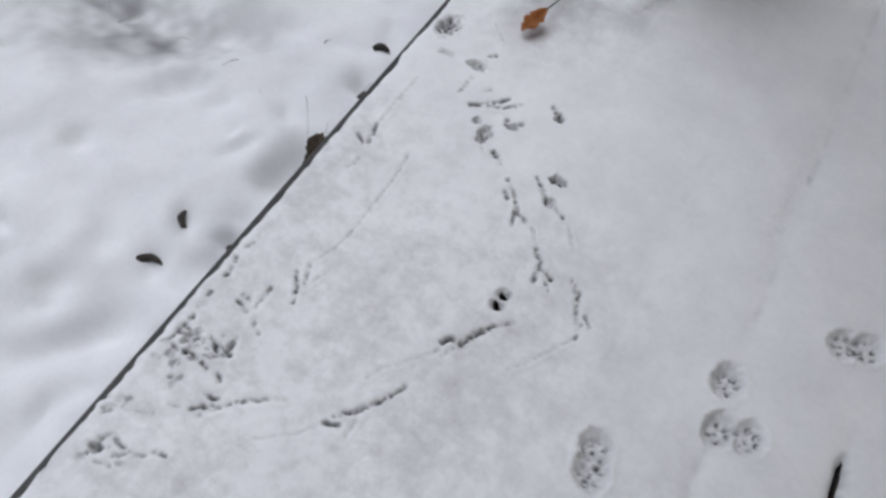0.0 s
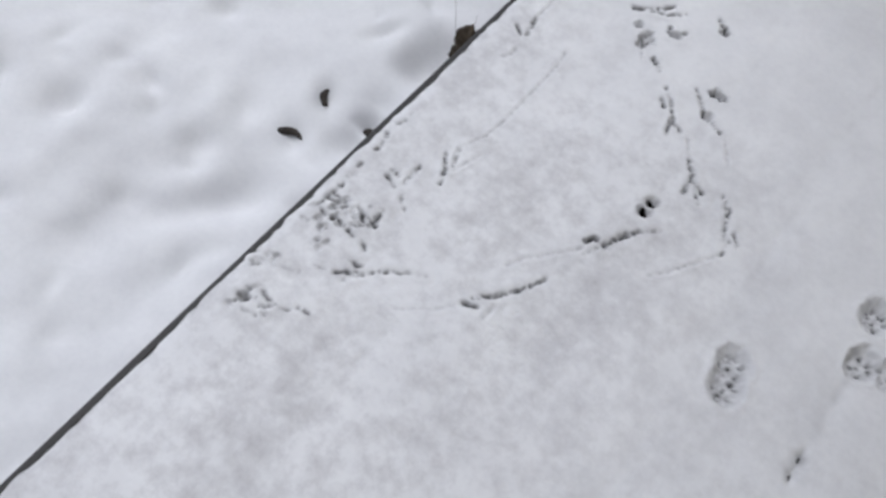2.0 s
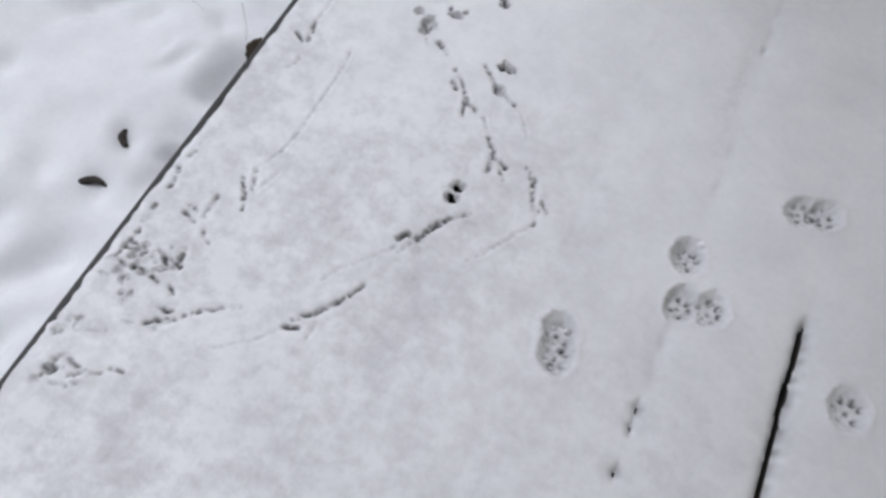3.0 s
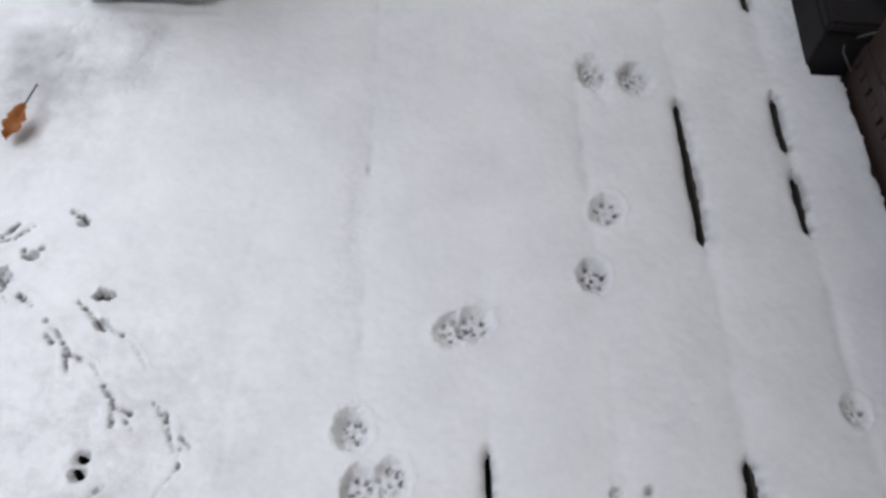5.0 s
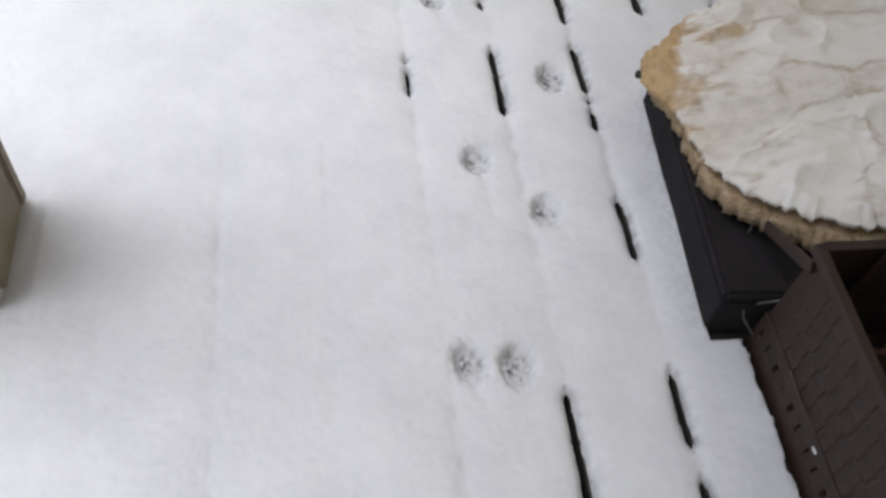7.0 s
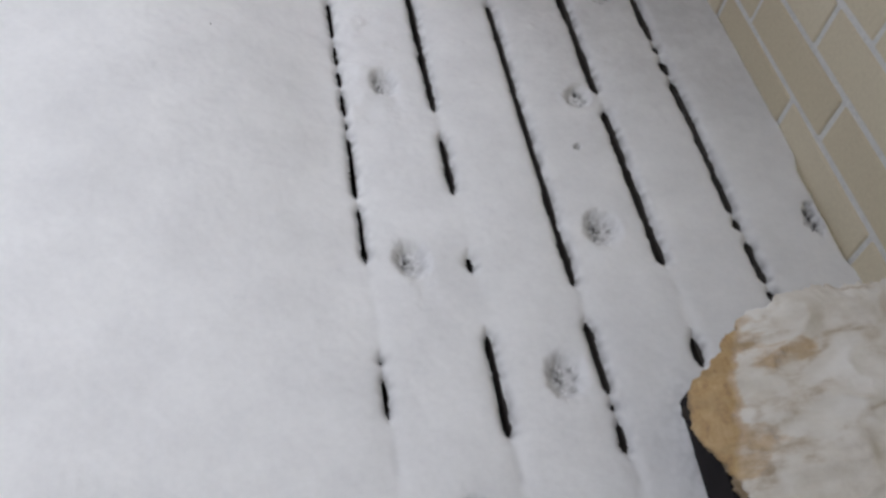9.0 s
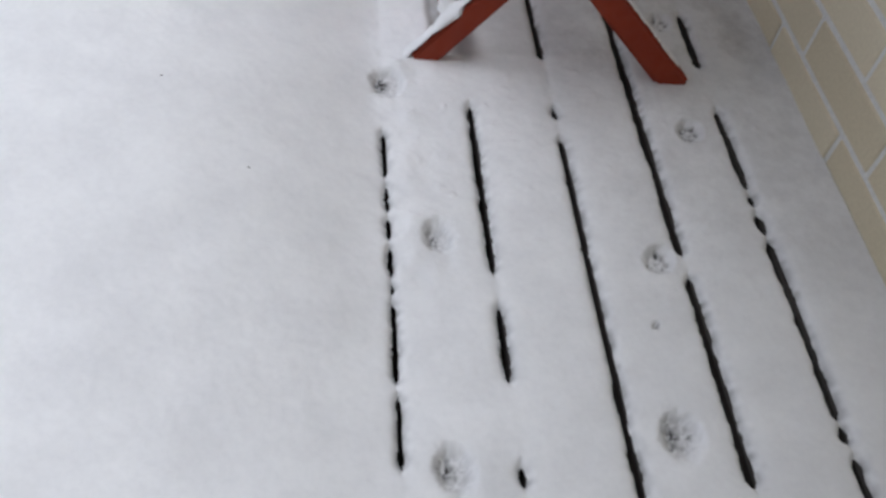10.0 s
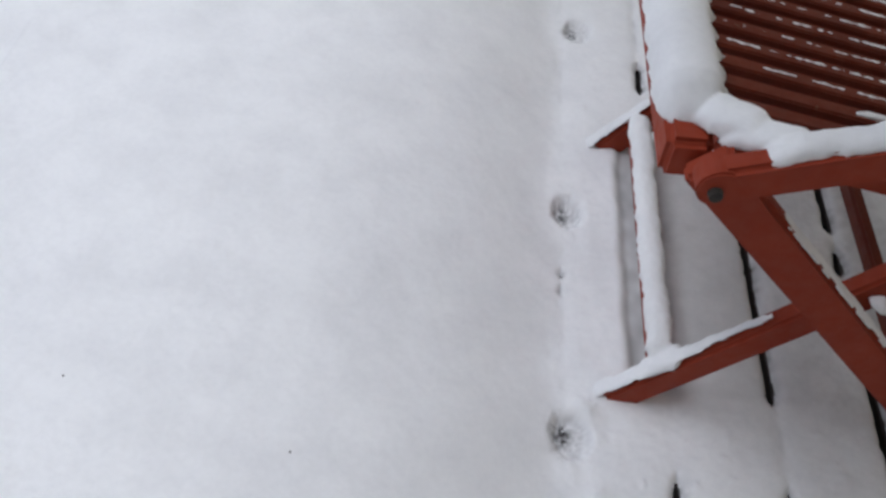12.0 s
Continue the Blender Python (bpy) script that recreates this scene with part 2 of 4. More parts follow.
def ridge_bm(a, b, width, height, seed, side=None, steps=None, taper=1.0, grain=0.0016, fray=1.0):
    """A lumpy cap of snow along a line: flat below, rounded above, uneven; taper: its size at the far end."""
    a, b = Vector(a), Vector(b)
    along = (b - a).normalized()
    across = Vector(side) if side is not None else along.cross(Vector((0, 0, 1))).normalized()
    n = steps or max(6, int((b - a).length / 0.0035))
    bm, rings = bmesh.new(), []
    for i in range(n + 1):
        f = i / n
        p = a.lerp(b, f)
        end = min(1.0, math.sqrt(max(0.02, min(f, 1 - f) * (b - a).length / max(0.015, height * 0.8))))
        size = 1 + (taper - 1) * f
        lump = 1 + fray * 0.22 * min(1, 0.02 / height) * noise.noise(p * 22 + Vector((seed, 0, 0))) + 0.10 * noise.noise(p * 95 + Vector((0, seed, 0))) * (0.02 / max(height, 0.02))
        wob = 0.08 * fray * width * noise.noise(p * 40 + Vector((0, 0, seed)))
        ring = []
        for k in range(13):
            q = math.pi * k / 12
            rim = abs(math.cos(q))
            frayed = 1 + fray * rim * (0.22 * noise.noise(p * 60 + Vector((k // 7, seed, 3))) + 0.16 * noise.noise(p * 170 + Vector((seed, k // 7, 0))))
            hgt = height * size * end * lump * math.sin(q) ** 0.6 if 0 < k < 12 else 0.0
            off = -math.cos(q) * width * size / 2 * (0.40 + 0.60 * end) * frayed + wob
            v = p + across * off + Vector((0, 0, hgt))
            if 0 < k < 12:
                v += grain * (noise.noise_vector(v * 210) + 0.7 * noise.noise_vector(v * 480))
            ring.append(bm.verts.new(v))
        rings.append(ring)
    for r, s in zip(rings, rings[1:]):
        for k in range(12):
            bm.faces.new((r[k], r[k + 1], s[k + 1], s[k]))
        bm.faces.new((r[12], r[0], s[0], s[12]))
    bm.faces.new(rings[0][::-1])
    bm.faces.new(rings[-1])
    bmesh.ops.recalc_face_normals(bm, faces=bm.faces[:])
    return bm


def tube_bm(points, radii, seed=0.0, sides=9):
    """A knobbly round stem through points, tapering by radii."""
    bm, rings = bmesh.new(), []
    pts = [Vector(p) for p in points]
    for i, (p, r) in enumerate(zip(pts, radii)):
        along = (pts[min(i + 1, len(pts) - 1)] - pts[max(i - 1, 0)]).normalized()
        u = along.cross(Vector((0.2, 0.1, 1))).normalized()
        w = along.cross(u)
        ring = []
        for k in range(sides):
            q = 2 * math.pi * k / sides
            rr = r * (1 + 0.25 * noise.noise(Vector((p.x * 200 + seed, p.y * 200, q))))
            ring.append(bm.verts.new(p + u * math.cos(q) * rr + w * math.sin(q) * rr))
        rings.append(ring)
    for a, b in zip(rings, rings[1:]):
        for k in range(sides):
            bm.faces.new((a[k], a[(k + 1) % sides], b[(k + 1) % sides], b[k]))
    bm.faces.new(rings[0][::-1])
    bm.faces.new(rings[-1])
    bmesh.ops.recalc_face_normals(bm, faces=bm.faces[:])
    return bm


def lump_bm(radii, seed, rough=0.35):
    bm = bmesh.new()
    bmesh.ops.create_icosphere(bm, subdivisions=4, radius=1)
    for v in bm.verts:
        k = 1 + rough * noise.noise(v.co * 2.3 + Vector((seed, 0, 0))) + rough * 0.5 * noise.noise(v.co * 7 + Vector((0, seed, 0)))
        v.co = Vector((v.co.x * radii[0] * k, v.co.y * radii[1] * k, v.co.z * radii[2] * k))
    return bm


def merge(*parts):
    bm = bmesh.new()
    for one in parts:
        me = bpy.data.meshes.new("t")
        one.to_mesh(me)
        one.free()
        bm.from_mesh(me)
        bpy.data.meshes.remove(me)
    return bm


# ---- height of the snow on the deck ----
def lattice(x, y, size, seed):
    """Smooth value noise between -1 and 1."""
    rng = np.random.default_rng(seed)
    table = rng.uniform(-1, 1, (512, 512))
    u, v = x / size + 1000, y / size + 1000
    i, j = np.floor(u).astype(int), np.floor(v).astype(int)
    f, g = u - i, v - j
    f, g = f * f * (3 - 2 * f), g * g * (3 - 2 * g)
    t = lambda a, b: table[a % 512, b % 512]
    return (t(i, j) * (1 - f) + t(i + 1, j) * f) * (1 - g) + (t(i, j + 1) * (1 - f) + t(i + 1, j + 1) * f) * g


def step(a, b, x):
    t = np.clip((x - a) / (b - a), 0, 1)
    return t * t * (3 - 2 * t)


BOARD_TOP = -0.017
EDGE_X, WALL_X, SKEW = -1.003, 0.577, 0.0115
JOINT = lambda k: 0.14 * k + {-2: 0.002, -1: 0.001, 0: 0.0045, 1: 0.0045, 2: 0.006, 3: 0.009, 4: 0.010}.get(k, 0.0)
xs = [np.arange(EDGE_X, -0.57, 0.0016), np.arange(-0.57, -0.03, 0.0021), np.arange(-0.03, WALL_X, 0.0030)]
for k in range(-7, 5):
    c = JOINT(k)
    xs.append(np.arange(c - 0.012, c + 0.0121, 0.0015))
xs = np.unique(np.round(np.clip(np.concatenate(xs), EDGE_X, WALL_X), 5))
xs = xs[np.r_[True, np.diff(xs) > 0.0007]]
ys = np.concatenate([np.arange(-1.7, -1.08, 0.02), np.arange(-1.08, -0.70, 0.005), np.arange(-0.70, 0.16, 0.0017), np.arange(0.16, 1.70, 0.003), np.arange(1.70, 2.75, 0.0045), np.arange(2.75, 3.7, 0.02)])
X, Y = np.meshgrid(xs, ys, indexing="ij")

Z = 0.0022 * lattice(X, Y, 0.21, 1) + 0.0013 * lattice(X, Y, 0.07, 2) + 0.0007 * lattice(X, Y, 0.025, 3) + 0.0004 * lattice(X, Y, 0.009, 4)
# thin, patchy snow at the near end of the deck
thin = step(-0.35, -0.75, X) * step(0.05, -0.3, Y)
thin = np.maximum(thin, 0.6 * step(-0.15, -0.55, Y) * step(-0.1, -0.4, X))
Z += 0.5 * thin * (0.0022 * lattice(X, Y, 0.045, 5) + 0.0012 * lattice(X, Y, 0.017, 6) + 0.0008 * lattice(X, Y, 0.008, 7))
# the drift beyond the eaves
brim = -0.150 + 0.010 * lattice(Y, X * 0, 0.16, 15) + 0.006 * lattice(Y, X * 0, 0.05, 16)
past = np.clip(brim - X, 0, None)
drift = step(0.55, 1.45, Y) * 0.130 * (1 - np.exp(-(past ** 2 / (past + 0.045)) / 0.22))
flat = np.exp(-drift / 0.006)
Z += drift
# creases over the joints, and the joints that stand open
OPEN = {
    -3: [(-0.475, -0.466), (-0.455, -0.444), (-0.527, -0.518)],
    -2: [(-0.90, -0.268)],
    -1: [(0.745, 0.802), (0.818, 0.829), (0.977, 1.075), (1.09, 1.215), (1.224, 1.244), (1.253, 1.308), (1.320, 1.362), (1.372, 1.425), (1.44, 1.535), (1.872, 1.880), (1.902, 1.910)],
    0: [(-0.36, -0.276), (0.0, 0.238), (0.705, 0.853), (0.950, 0.978), (1.088, 1.205), (1.26, 1.602), (2.33, 2.41)],
    1: [(0.020, 0.115), (0.152, 0.255), (0.426, 0.535), (0.667, 0.712), (0.724, 0.738), (0.748, 0.860), (0.916, 1.525), (1.570, 1.60), (1.722, 2.06)],
    2: [(0.772, 0.82), (0.936, 1.254), (1.29, 1.94), (1.955, 2.01), (2.04, 2.3)],
    3: [(0.86, 0.884), (0.893, 0.975), (0.99, 1.018), (1.024, 1.318), (1.328, 1.372), (1.385, 1.41), (1.42, 1.60), (1.706, 1.86), (1.95, 2.30)],
}
CREASE = {-7: 0.2, -6: 0.3, -5: 0.35, -4: 0.5, -3: 0.8, -2: 0.6, -1: 0.7, 0: 1.0, 1: 1.2, 2: 0.9, 3: 0.8}
hole = np.zeros_like(X, bool)
slush_shade = np.zeros_like(X)
for k in range(-7, 4):
    c = JOINT(k)
    wander = 0.0008 * lattice(Y, X * 0, 0.02, 40 + k) + 0.0006 * lattice(Y, X * 0, 0.007, 60 + k)
    d = np.abs(X - c - wander)
    bank = flat
    patchy = 0.45 + 0.55 * lattice(Y, X * 0 + k, 0.12, 80 + k)
    Z -= CREASE[k] * np.clip(patchy, 0, 1) * 0.0030 * np.exp(-(d / 0.010) ** 2) * bank
    Z -= 0.0016 * np.exp(-(d / 0.028) ** 2) * bank * min(1, CREASE[k])
    slush_shade = np.maximum(slush_shade, 0.20 * CREASE[k] * np.clip(patchy, 0, 1) * np.exp(-(d / 0.0045) ** 2) * bank * np.clip(0.5 + 0.8 * lattice(X, Y, 0.02, 390 + k), 0, 1))
    for lo, hi in OPEN.get(k, []):
        end = np.minimum(Y - lo - 0.004, hi + 0.004 - Y)
        half = np.clip((0.0072 if k > 1 else 0.0060 if k > -1 else 0.0042) * np.sqrt(np.clip(end / 0.012, 0, 1)), 0, 1) * (1 + 0.15 * lattice(Y, X * 0, 0.011, 20 + k) + 0.15 * lattice(Y, X * 0, 0.03, 30 + k))
        near = step(-0.012, 0.004, end)
        Z -= near * 0.010 * np.exp(-np.clip(d - half, 0, None) / 0.0045) * np.where(X < c, np.clip(bank + 0.35, 0, 1), 1)
        hole |= (d < half) & (end > 0)
        # grey rims along the open joints, wider on the right
        lip_grey = near * np.exp(-np.clip(d - half, 0, None) / np.where(X > c, 0.0060, 0.0026)) * np.clip(0.60 + 0.5 * lattice(X, Y, 0.008, 350 + k), 0, 1)
        slush_shade = np.maximum(slush_shade, 0.60 * lip_grey)


def window(cx, cy, r):
    i0, i1 = np.searchsorted(xs, [cx - r, cx + r])
    j0, j1 = np.searchsorted(ys, [cy - r, cy + r])
    return slice(i0, i1), slice(j0, j1)


def dent(cx, cy, rx, ry, depth, turn=0.0, rim=0.0, power=2, toning=None, rough=0.30):
    """A pressed hollow with a rim of pushed-up snow; slush grey and painted shade tint its colour."""
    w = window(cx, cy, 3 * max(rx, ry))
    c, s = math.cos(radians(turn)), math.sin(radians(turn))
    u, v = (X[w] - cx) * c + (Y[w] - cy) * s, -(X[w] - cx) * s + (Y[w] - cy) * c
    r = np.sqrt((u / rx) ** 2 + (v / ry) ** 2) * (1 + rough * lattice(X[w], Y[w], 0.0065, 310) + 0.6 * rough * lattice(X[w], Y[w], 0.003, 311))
    if toning is None:
        toning, depth = min(1, max(0, (depth - 0.008) / 0.013)) * 0.9, min(depth, 0.011)
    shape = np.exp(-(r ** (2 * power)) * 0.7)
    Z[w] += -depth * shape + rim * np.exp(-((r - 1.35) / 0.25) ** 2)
    slush_shade[w] = np.maximum(slush_shade[w], toning * shape * np.clip(0.80 + 0.70 * lattice(X[w], Y[w], 0.0036, 300), 0, 1.25))


def scratch(points, width, depth, seed=0):
    """A dragged line through points, broken and uneven in depth."""
    for (ax, ay), (bx, by) in zip(points, points[1:]):
        w = window((ax + bx) / 2, (ay + by) / 2, math.hypot(bx - ax, by - ay) / 2 + 4 * width)
        dx, dy = bx - ax, by - ay
        t = np.clip(((X[w] - ax) * dx + (Y[w] - ay) * dy) / (dx * dx + dy * dy), 0, 1)
        d = np.hypot(X[w] - ax - t * dx, Y[w] - ay - t * dy) + 0.0013 * lattice(X[w], Y[w], 0.0045, 250 + seed)
        uneven = 0.66 + 0.45 * lattice(X[w], Y[w], 0.010, 200 + seed) + 0.75 * lattice(X[w], Y[w], 0.0034, 230 + seed)
        line = np.clip(uneven, 0.05, 1.35) * np.exp(-(d / (0.54 * width)) ** 2)
        Z[w] -= 0.24 * depth * line - 0.0006 * np.exp(-((d - 2 * width) / width) ** 2)
        slush_shade[w] = np.maximum(slush_shade[w], np.clip(line * min(1.0, depth / 0.024), 0, 0.85))


def paw(cx, cy, turn, size=1.0, depth=1.0):
    """A cat's paw: an oval hollow with a pad and four toes; turn 0 walks along +y."""
    cx, cy = cx + 0.003, cy - 0.003
    size *= 1.0 if cy > 0.5 else 0.94
    c, s = math.cos(radians(turn)), math.sin(radians(turn))
    at = lambda u, v: (cx + size * (u * c - v * s), cy + size * (u * s + v * c))
    deep = cy > 0.2 and not (cx > 0.2 and cy > 1.2)  # deeper, drier snow in the middle of the deck
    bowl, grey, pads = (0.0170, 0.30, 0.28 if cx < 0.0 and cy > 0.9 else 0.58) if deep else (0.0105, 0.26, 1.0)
    # the bowl's grey holds trodden slush and part of its shade
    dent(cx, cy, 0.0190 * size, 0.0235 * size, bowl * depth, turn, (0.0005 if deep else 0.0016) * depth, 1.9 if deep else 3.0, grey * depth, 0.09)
    # shade on the steep left wall of the hollow, put into its grey
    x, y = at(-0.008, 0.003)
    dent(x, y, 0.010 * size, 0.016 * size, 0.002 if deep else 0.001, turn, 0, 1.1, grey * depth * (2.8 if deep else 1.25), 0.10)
    jig = random.Random(int(abs(cx * 9000 + cy * 700)))
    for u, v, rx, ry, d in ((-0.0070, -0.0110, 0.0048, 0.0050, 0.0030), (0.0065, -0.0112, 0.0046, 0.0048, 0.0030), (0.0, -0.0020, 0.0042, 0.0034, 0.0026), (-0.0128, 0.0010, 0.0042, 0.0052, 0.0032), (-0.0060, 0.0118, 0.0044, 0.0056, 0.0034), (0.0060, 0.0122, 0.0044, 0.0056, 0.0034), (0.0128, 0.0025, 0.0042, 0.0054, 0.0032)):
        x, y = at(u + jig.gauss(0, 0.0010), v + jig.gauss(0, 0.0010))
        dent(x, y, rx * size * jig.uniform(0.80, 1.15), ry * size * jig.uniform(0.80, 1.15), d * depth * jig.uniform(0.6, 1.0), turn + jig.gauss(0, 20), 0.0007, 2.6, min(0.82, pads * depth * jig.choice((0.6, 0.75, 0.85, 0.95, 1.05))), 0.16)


# cat tracks
for x, y, turn, size, depth in (
    (-0.528, -0.398, 20, 0.95, 1.0), (-0.522, -0.424, 20, 0.95, 1.0), (-0.426, -0.244, 0, 0.95, 1.15),
    (-0.416, -0.305, -10, 0.9, 1.2), (-0.383, -0.298, -10, 0.95, 0.9), (-0.318, -0.122, -35, 0.95, 0.8), (-0.292, -0.114, -35, 0.95, 0.9),
    (-0.145, -0.045, 0, 0.95, 1.15), (-0.119, 0.052, -15, 1.0, 0.9), (-0.112, 0.290, 10, 1.1, 1.0), (-0.053, 0.282, -10, 1.15, 1.05),
    (0.030, 0.520, -10, 1.0, 0.9), (-0.056, 0.617, 5, 1.0, 0.85), (0.090, 0.784, -5, 1.15, 1.0), (-0.080, 0.981, 10, 1.05, 1.05),
    (0.207, 1.014, -10, 1.15, 1.0), (-0.072, 1.328, 5, 1.0, 0.95), (0.244, 1.286, -25, 1.0, 0.95), (0.361, 1.549, -15, 1.0, 0.95),
    (0.378, 1.833, -15, 1.0, 0.9), (-0.131, 1.652, 10, 1.15, 1.15), (-0.131, 2.035, 5, 1.1, 1.05), (-0.108, 2.50, 5, 1.2, 0.9),
    (-0.216, -0.344, 10, 1.05, 0.75), (0.135, -0.212, 0, 0.8, 0.7), (-0.142, -0.496, 0, 0.9, 0.8)):
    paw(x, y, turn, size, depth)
# scuffed snow where the cat leapt
rng = random.Random(4)
for _ in range(64):
    f = rng.random()
    x, y = -0.15 + 0.075 * f + rng.gauss(0, 0.012), -0.315 - 0.045 * f + rng.gauss(0, 0.012)
    push = rng.uniform(-0.003, 0.007)
    # deeper dents are coloured greyer
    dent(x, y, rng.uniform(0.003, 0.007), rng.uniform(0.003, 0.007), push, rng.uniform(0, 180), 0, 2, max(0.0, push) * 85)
dent(-0.012, -0.335, 0.04, 0.022, 0.004)
# drag behind each hind foot, and loose snow kicked up along the foot of the drift
for x, y in ((-0.076, 0.981), (-0.068, 1.328), (-0.126, 1.655), (-0.126, 2.035), (-0.112, 0.292), (-0.056, 0.617)):
    dent(x + 0.008, y - 0.042, 0.010, 0.030, 0.0030, 8, 0.0, 1, 0)
for _ in range(60):
    y = rng.choice((rng.gauss(1.60, 0.08), rng.uniform(1.35, 2.3)))
    dent(-0.105 + rng.gauss(0, 0.022), y, rng.uniform(0.003, 0.009), rng.uniform(0.003, 0.009), rng.uniform(-0.0022, 0.0015), rng.uniform(0, 180), 0, 1, 0)
for _ in range(46):
    dent(-0.100 + rng.gauss(0, 0.016), rng.gauss(1.50, 0.13), rng.uniform(0.009, 0.020), rng.uniform(0.009, 0.022), rng.uniform(-0.0042, 0.0022), rng.uniform(0, 180), 0, 1, 0, 0.08)
for _ in range(60):
    dent(rng.uniform(-0.1, 0.5), rng.uniform(1.3, 1.75), rng.uniform(0.003, 0.006), rng.uniform(0.003, 0.006), -rng.uniform(0.001, 0.003), 0, 0, 1, 0)
# bird tracks with dragged tails: toes, drags and the places trampled beside the edge
scratch([(-0.994, -0.389), (-0.989, -0.378)], 0.0039, 0.0156, 1)
scratch([(-0.989, -0.424), (-0.994, -0.405)], 0.0047, 0.0234, 2)
scratch([(-0.99, -0.434), (-0.989, -0.428)], 0.0039, 0.0156, 3)
scratch([(-0.99, -0.369), (-0.99, -0.364)], 0.0030, 0.0075, 4)
scratch([(-0.99, -0.467), (-0.989, -0.459)], 0.0039, 0.0208, 5)
scratch([(-0.99, -0.484), (-0.987, -0.476)], 0.0039, 0.0169, 6)
scratch([(-0.987, -0.496), (-0.988, -0.518), (-0.991, -0.531)], 0.0044, 0.0221, 7)
scratch([(-0.987, -0.536), (-0.972, -0.539)], 0.0039, 0.0195, 8)
scratch([(-0.977, -0.528), (-0.967, -0.515)], 0.0047, 0.0273, 9)
scratch([(-0.969, -0.536), (-0.958, -0.534)], 0.0047, 0.0273, 10)
scratch([(-0.984, -0.511), (-0.973, -0.514)], 0.0047, 0.0247, 11)
scratch([(-0.953, -0.537), (-0.937, -0.541)], 0.0047, 0.0247, 12)
scratch([(-0.954, -0.507), (-0.939, -0.519)], 0.0044, 0.0260, 13)
scratch([(-0.942, -0.511), (-0.926, -0.515)], 0.0047, 0.0273, 14)
scratch([(-0.929, -0.517), (-0.929, -0.501)], 0.0044, 0.0247, 15)
scratch([(-0.932, -0.506), (-0.931, -0.494)], 0.0039, 0.0182, 16)
scratch([(-0.927, -0.537), (-0.915, -0.546)], 0.0039, 0.0169, 17)
scratch([(-0.957, -0.454), (-0.942, -0.461)], 0.0044, 0.0182, 18)
scratch([(-0.958, -0.442), (-0.948, -0.446)], 0.0039, 0.0143, 19)
scratch([(-0.936, -0.448), (-0.936, -0.432), (-0.937, -0.421)], 0.0044, 0.0182, 20)
scratch([(-0.926, -0.467), (-0.913, -0.478)], 0.0039, 0.0143, 21)
scratch([(-0.926, -0.385), (-0.912, -0.402), (-0.905, -0.422)], 0.0039, 0.0234, 22)
scratch([(-0.916, -0.37), (-0.908, -0.394)], 0.0039, 0.0247, 23)
scratch([(-0.905, -0.4), (-0.898, -0.382), (-0.892, -0.361)], 0.0026, 0.0045, 1)
scratch([(-0.917, -0.369), (-0.904, -0.332), (-0.9, -0.29), (-0.899, -0.228), (-0.899, -0.188), (-0.904, -0.156)], 0.0026, 0.0075, 2)
scratch([(-0.923, -0.564), (-0.913, -0.566), (-0.904, -0.562)], 0.0039, 0.0182, 3)
scratch([(-0.945, -0.595), (-0.933, -0.592)], 0.0030, 0.0060, 4)
scratch([(-0.922, -0.586), (-0.906, -0.573)], 0.0042, 0.0208, 5)
scratch([(-0.91, -0.59), (-0.906, -0.578), (-0.897, -0.569)], 0.0039, 0.0143, 6)
scratch([(-0.893, -0.564), (-0.88, -0.549), (-0.86, -0.537)], 0.0042, 0.0221, 7)
scratch([(-0.855, -0.533), (-0.844, -0.528)], 0.0028, 0.0075, 8)
scratch([(-0.975, -0.622), (-0.953, -0.612)], 0.0028, 0.0053, 9)
scratch([(-1.009, -0.627), (-0.986, -0.611)], 0.0036, 0.0075, 10)
scratch([(-0.995, -0.635), (-0.986, -0.627)], 0.0055, 0.0286, 11)
scratch([(-0.979, -0.679), (-0.977, -0.662)], 0.0047, 0.0195, 12)
scratch([(-0.979, -0.67), (-0.971, -0.669)], 0.0060, 0.0273, 13)
scratch([(-0.977, -0.66), (-0.969, -0.649)], 0.0044, 0.0143, 14)
scratch([(-0.965, -0.653), (-0.949, -0.657)], 0.0044, 0.0156, 15)
scratch([(-0.966, -0.681), (-0.953, -0.679)], 0.0044, 0.0156, 16)
scratch([(-0.956, -0.669), (-0.945, -0.656)], 0.0039, 0.0143, 17)
scratch([(-0.939, -0.656), (-0.929, -0.652)], 0.0039, 0.0143, 18)
scratch([(-0.924, -0.644), (-0.912, -0.641)], 0.0039, 0.0156, 19)
scratch([(-0.847, -0.581), (-0.809, -0.55), (-0.793, -0.529)], 0.0026, 0.0045, 20)
scratch([(-0.792, -0.527), (-0.779, -0.523)], 0.0052, 0.0312, 21)
scratch([(-0.787, -0.515), (-0.77, -0.499), (-0.758, -0.482), (-0.747, -0.462), (-0.739, -0.446)], 0.0047, 0.0247, 22)
scratch([(-0.765, -0.53), (-0.763, -0.509)], 0.0030, 0.0060, 23)
scratch([(-0.959, -0.222), (-0.954, -0.208)], 0.0030, 0.0075, 1)
scratch([(-0.954, -0.203), (-0.951, -0.192)], 0.0036, 0.0156, 2)
scratch([(-0.976, -0.165), (-0.965, -0.174)], 0.0039, 0.0234, 3)
scratch([(-0.958, -0.171), (-0.964, -0.138)], 0.0039, 0.0221, 4)
scratch([(-0.964, -0.138), (-0.962, -0.092), (-0.96, -0.059)], 0.0026, 0.0053, 5)
scratch([(-0.954, -0.177), (-0.954, -0.151)], 0.0026, 0.0060, 6)
scratch([(-0.731, -0.377), (-0.725, -0.369), (-0.711, -0.367)], 0.0055, 0.0312, 7)
